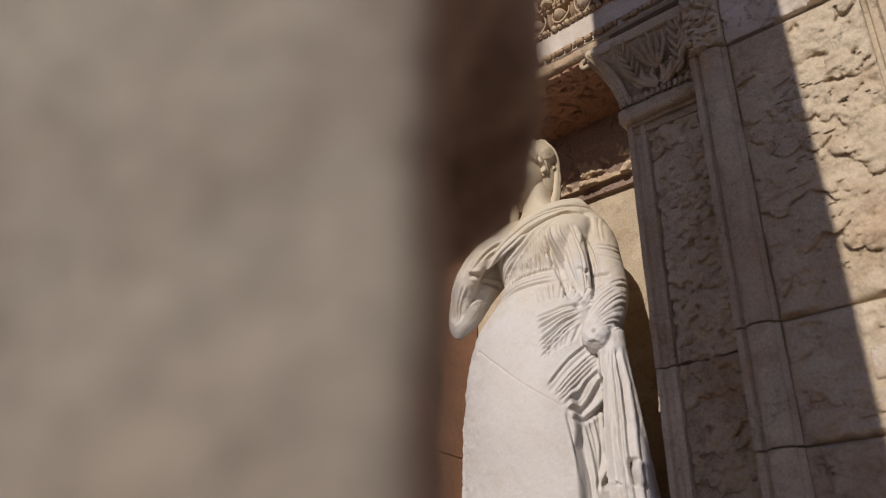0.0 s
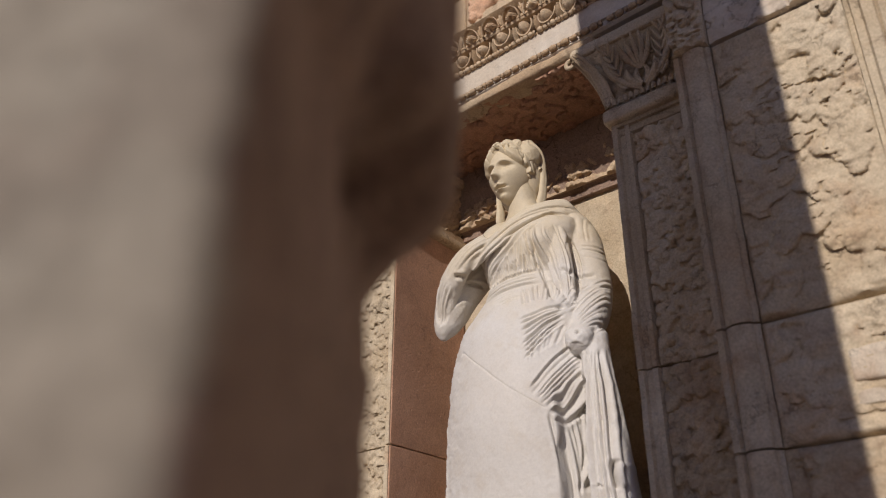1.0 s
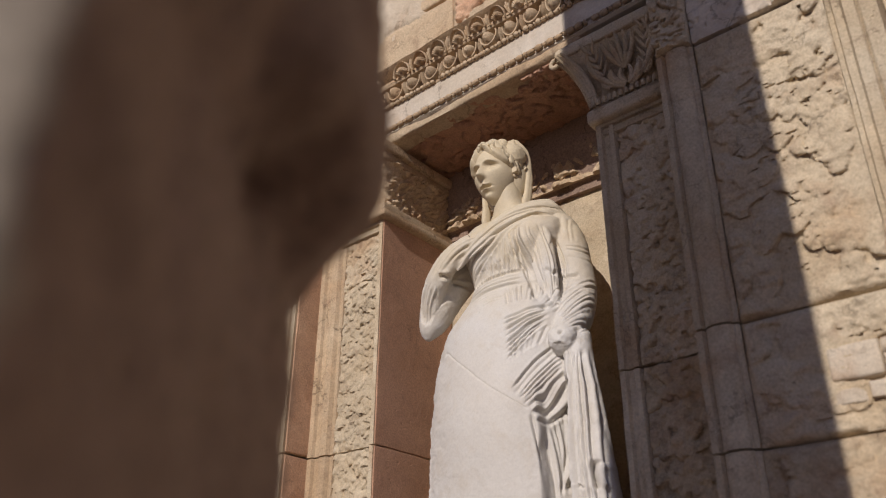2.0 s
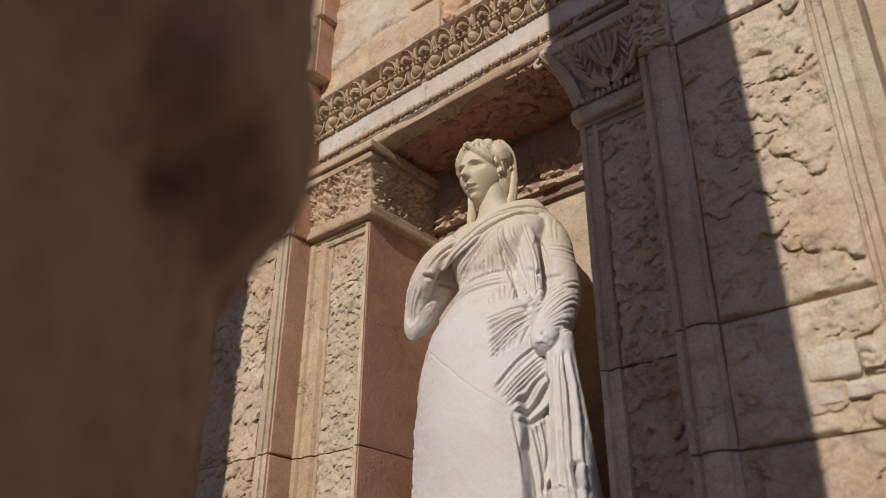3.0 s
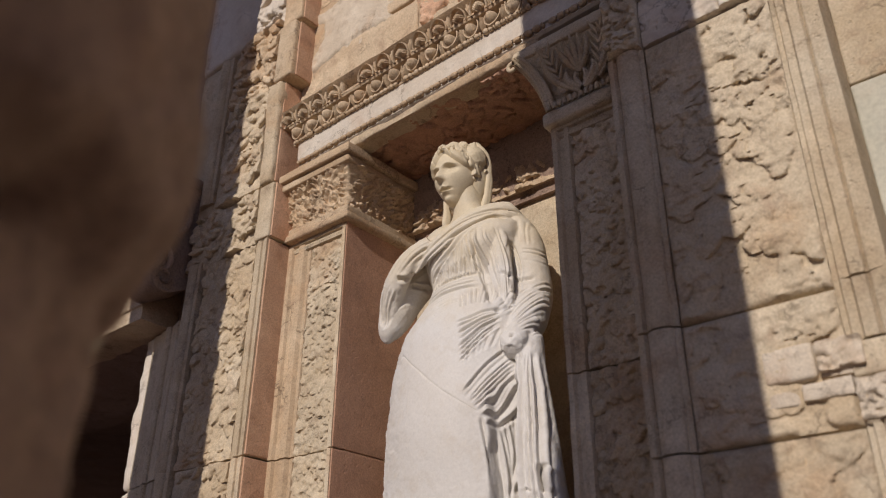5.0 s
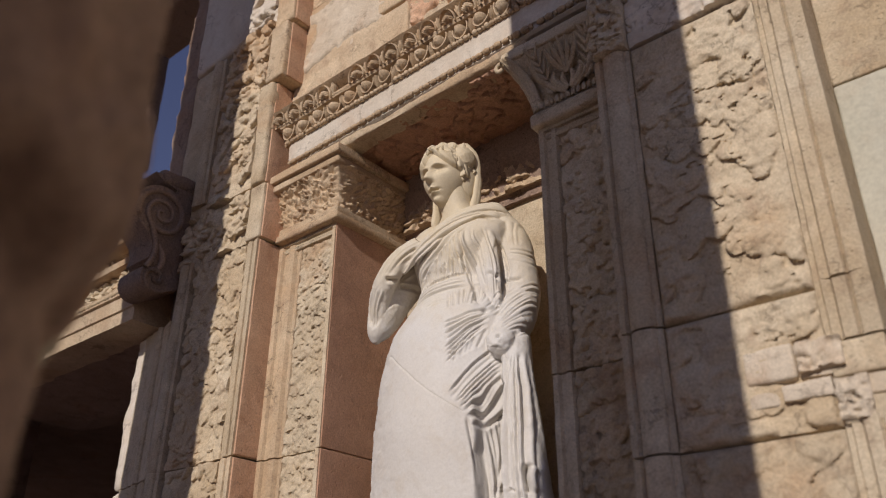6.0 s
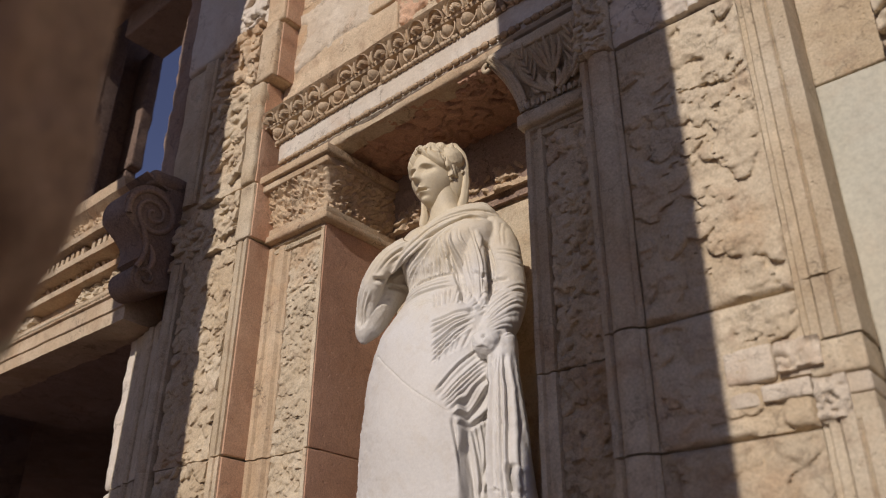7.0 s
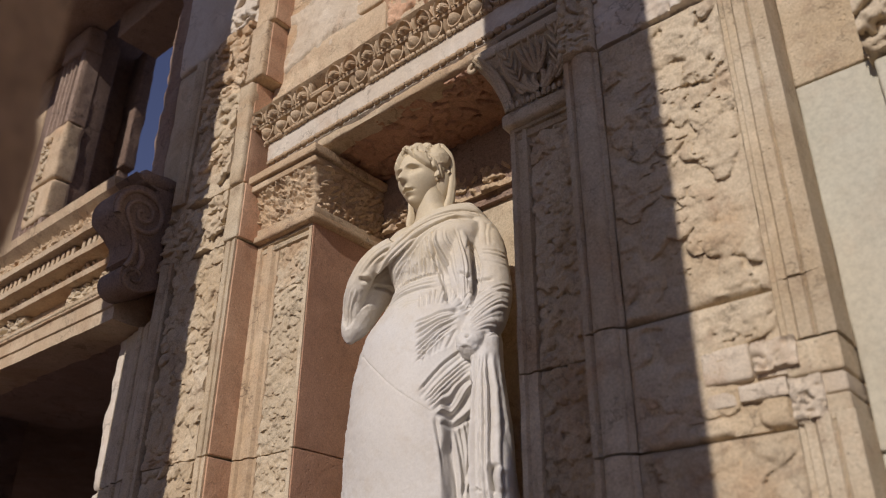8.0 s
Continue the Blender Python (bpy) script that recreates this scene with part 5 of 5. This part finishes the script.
    g = lambda px, pz, a, b: np.exp(-((x - px) / a) ** 2 - ((zz - pz) / b) ** 2) * f
    dn = np.zeros_like(x)
    nose = np.clip((0.018 - zz) / 0.054, 0, 1) * (zz > -0.036) + np.clip((zz + 0.046) / 0.010, 0, 1) * (zz <= -0.036)
    dn += 0.027 * nose * np.exp(-(x / (0.0075 + 0.005 * np.clip((0.01 - zz) / 0.04, 0, 1))) ** 2) * f
    dn += 0.006 * (g(-0.010, -0.032, 0.006, 0.007) + g(0.010, -0.032, 0.006, 0.007))
    for s in (-1, 1):
        dn -= 0.036 * g(s * 0.031, 0.001, 0.019, 0.0125)
        dn += 0.0250 * g(s * 0.031, -0.001, 0.0120, 0.0066)
        dn += 0.0050 * np.exp(-((zz + 0.0095) / 0.0022) ** 2) * np.exp(-((x - s * 0.031) / 0.013) ** 2) * f
        dn -= 0.0050 * g(s * 0.033, -0.001, 0.0035, 0.0030)
        dn += 0.0065 * np.exp(-((zz - 0.0080 + 0.3 * (x - s * 0.031) ** 2 / 0.017) / 0.0025) ** 2) * np.exp(-((x - s * 0.031) / 0.016) ** 2) * f
        dn += 0.0125 * np.exp(-((zz - 0.020 + 6 * (x - s * 0.03) ** 2) / 0.006) ** 2) * np.exp(-((x - s * 0.032) / 0.02) ** 2) * f
        dn += 0.005 * g(s * 0.042, -0.034, 0.02, 0.025)
    dn += 0.0075 * np.exp(-((zz + 0.0635 - 0.002 * np.cos(x / 0.004)) / 0.0045) ** 2) * np.exp(-(x / 0.019) ** 2) * f
    dn += 0.0080 * np.exp(-((zz + 0.0750) / 0.0055) ** 2) * np.exp(-(x / 0.016) ** 2) * f
    dn -= 0.0270 * np.exp(-((zz + 0.0690) / 0.0038) ** 2) * np.exp(-(x / 0.018) ** 2) * f
    dn -= 0.005 * g(0, -0.088, 0.02, 0.006)
    dn += 0.009 * g(0, -0.104, 0.020, 0.014)
    y2 = y - dn
    P = place(np.stack([x, y2, zz], -1))
    add(P, grid_faces(n, m, 0, flip=True, wrap=True))
    # waved hair combed back from a parting
    n, m = 130, 220
    TH, PH = np.meshgrid(np.linspace(0, np.pi * 0.80, n), np.linspace(-np.pi, np.pi, m, endpoint=False), indexing="ij")
    ux, uy, uz = np.sin(TH) * np.sin(PH), -np.sin(TH) * np.cos(PH), np.cos(TH)
    face = smooth(0.05, -0.07, uz - (0.70 - 0.66 * np.abs(ux) ** 1.2)) * smooth(-0.04, -0.16, uy)
    face = np.maximum(face, smooth(-0.08, -0.22, uz) * smooth(0.50, 0.30, uy))
    k = 1.0 + 0.10 * (1 - face) - 0.25 * face
    v_ = uy + 0.35 * uz + 0.12 * fbm(np.stack([ux, uy, uz], -1), 3, 2, 0.5, 2)
    wave = 0.055 * crease(v_ * 11 + 1.1 * np.sin(np.abs(ux) * 13)) + 0.012 * crease(v_ * 27 + 1.6 * np.sin(np.abs(ux) * 13))
    rim = face * (1 - face) * 4
    k = k + (1 - face) * wave * smooth(0.35, 0.0, uy) + 0.05 * rim * (1 + 6 * wave)
    P = place(np.stack([0.079 * ux * k, 0.100 * uy * k, 0.118 * uz * k], -1))
    add(P, grid_faces(n, m, 0, flip=True, wrap=True))
    # wavy locks along the hairline
    for s in (-1, 1):
        for k in range(4):
            u = np.linspace(0, 1, 16)
            a = np.radians(96 - 98 * u)
            w = 0.005 * np.sin(u * 26 + k * 2.0)
            ox = 0.010 * k
            pts = np.stack([s * (0.068 + 0.006 * k + w) * np.cos(a) + s * 0.004, -0.082 + 0.014 * k + 0.070 * u ** 1.4 + ox * 0.5, 0.014 + (0.078 + 0.013 * k + w) * np.sin(a)], -1)
            tube(place(pts), [0.0088 - 0.002 * (j > 12) for j in range(16)], 120, 24, 0.0026, 230, 1, 3.0, 0.0022, 7, 20.0 + k + s)
    # ears
    for s in (-1, 1):
        e = np.array([(s * 0.074, 0.006 + 0.009 * math.cos(a), -0.010 + 0.018 * math.sin(a)) for a in np.linspace(0, 2 * np.pi, 15)])
        e = place(e)
        tube(e, [0.0045] * 15, 40, 10, 0, 1, 1, 0, 0, 1, 1.0, False)

    # rough broken stump of a diadem over the hair
    n, m = 90, 120
    TH, PH = np.meshgrid(np.linspace(0, np.pi, n), np.linspace(0, 2 * np.pi, m, endpoint=False), indexing="ij")
    P = np.stack([0.052 * np.sin(TH) * np.cos(PH), 0.056 * np.sin(TH) * np.sin(PH), 0.058 * np.cos(TH)], -1)
    P = P * (1 + 0.10 * fbm(P, 30, 4, 0.6, 61)[..., None] + 0.05 * np.abs(fbm(P, 70, 3, 0.6, 63))[..., None])
    add(P + np.array([0.614, 0.102, 0.100]), grid_faces(n, m, 0, flip=True, wrap=True))

    # veil: a broken crest behind the hair, falling to the shoulders
    n, m = 90, 160
    TH, PH = np.meshgrid(np.linspace(0, np.pi, n), np.linspace(0, 2 * np.pi, m, endpoint=False), indexing="ij")
    ux, uy, uz = np.sin(TH) * np.cos(PH), np.sin(TH) * np.sin(PH), np.cos(TH)
    P = np.stack([0.090 * ux, 0.044 + 0.070 * uy, 0.012 + 0.150 * uz], -1)
    q = fbm(P, 38, 4, 0.6, 4)
    P = P * (1 + 0.20 * q[..., None] * smooth(0.2, 0.5, uz)[..., None])
    add(place(P), grid_faces(n, m, 0, flip=True, wrap=True))
    for s in (-1, 1):
        out_ = 0.004 if s < 0 else 0.0
        pts = place(np.array([(s * 0.050, 0.050, 0.150), (s * 0.086, 0.055, 0.09), (s * (0.093 + out_), 0.060 - 4 * out_, 0.0), (s * (0.086 + 1.5 * out_), 0.055 - 4 * out_, -0.08), (s * (0.080 + 1.5 * out_), 0.045 - 4 * out_, -0.140), (s * 0.09, 0.045, -0.18)]))
        tube(pts, [0.007, 0.008, 0.009, 0.011, 0.013, 0.012], 60, 36, 0, 1, 1.6, 1.0, 0.001, 5, 9.0 + s)
    # low plinth under her feet
    a = np.linspace(0, 2 * np.pi, 64, endpoint=False)
    rows = []
    for k, zz in ((1.0, -1.80), (1.04, -1.795), (1.04, -1.755), (1.0, -1.75), (0.0, -1.75)):
        rows.append(np.stack([0.57 + 0.37 * k * np.cos(a), 0.16 + 0.24 * k * np.sin(a), np.full(64, zz)], -1))
    add(np.array(rows), grid_faces(5, 64, 0, wrap=True))
    VV = np.concatenate(V)
    VV[:, 2] += Z0
    return tagged(mesh_ob("statue", VV, F, STATUE, None, "", 75), "white marble statue of a draped woman standing in the niche", "statue")


statue()
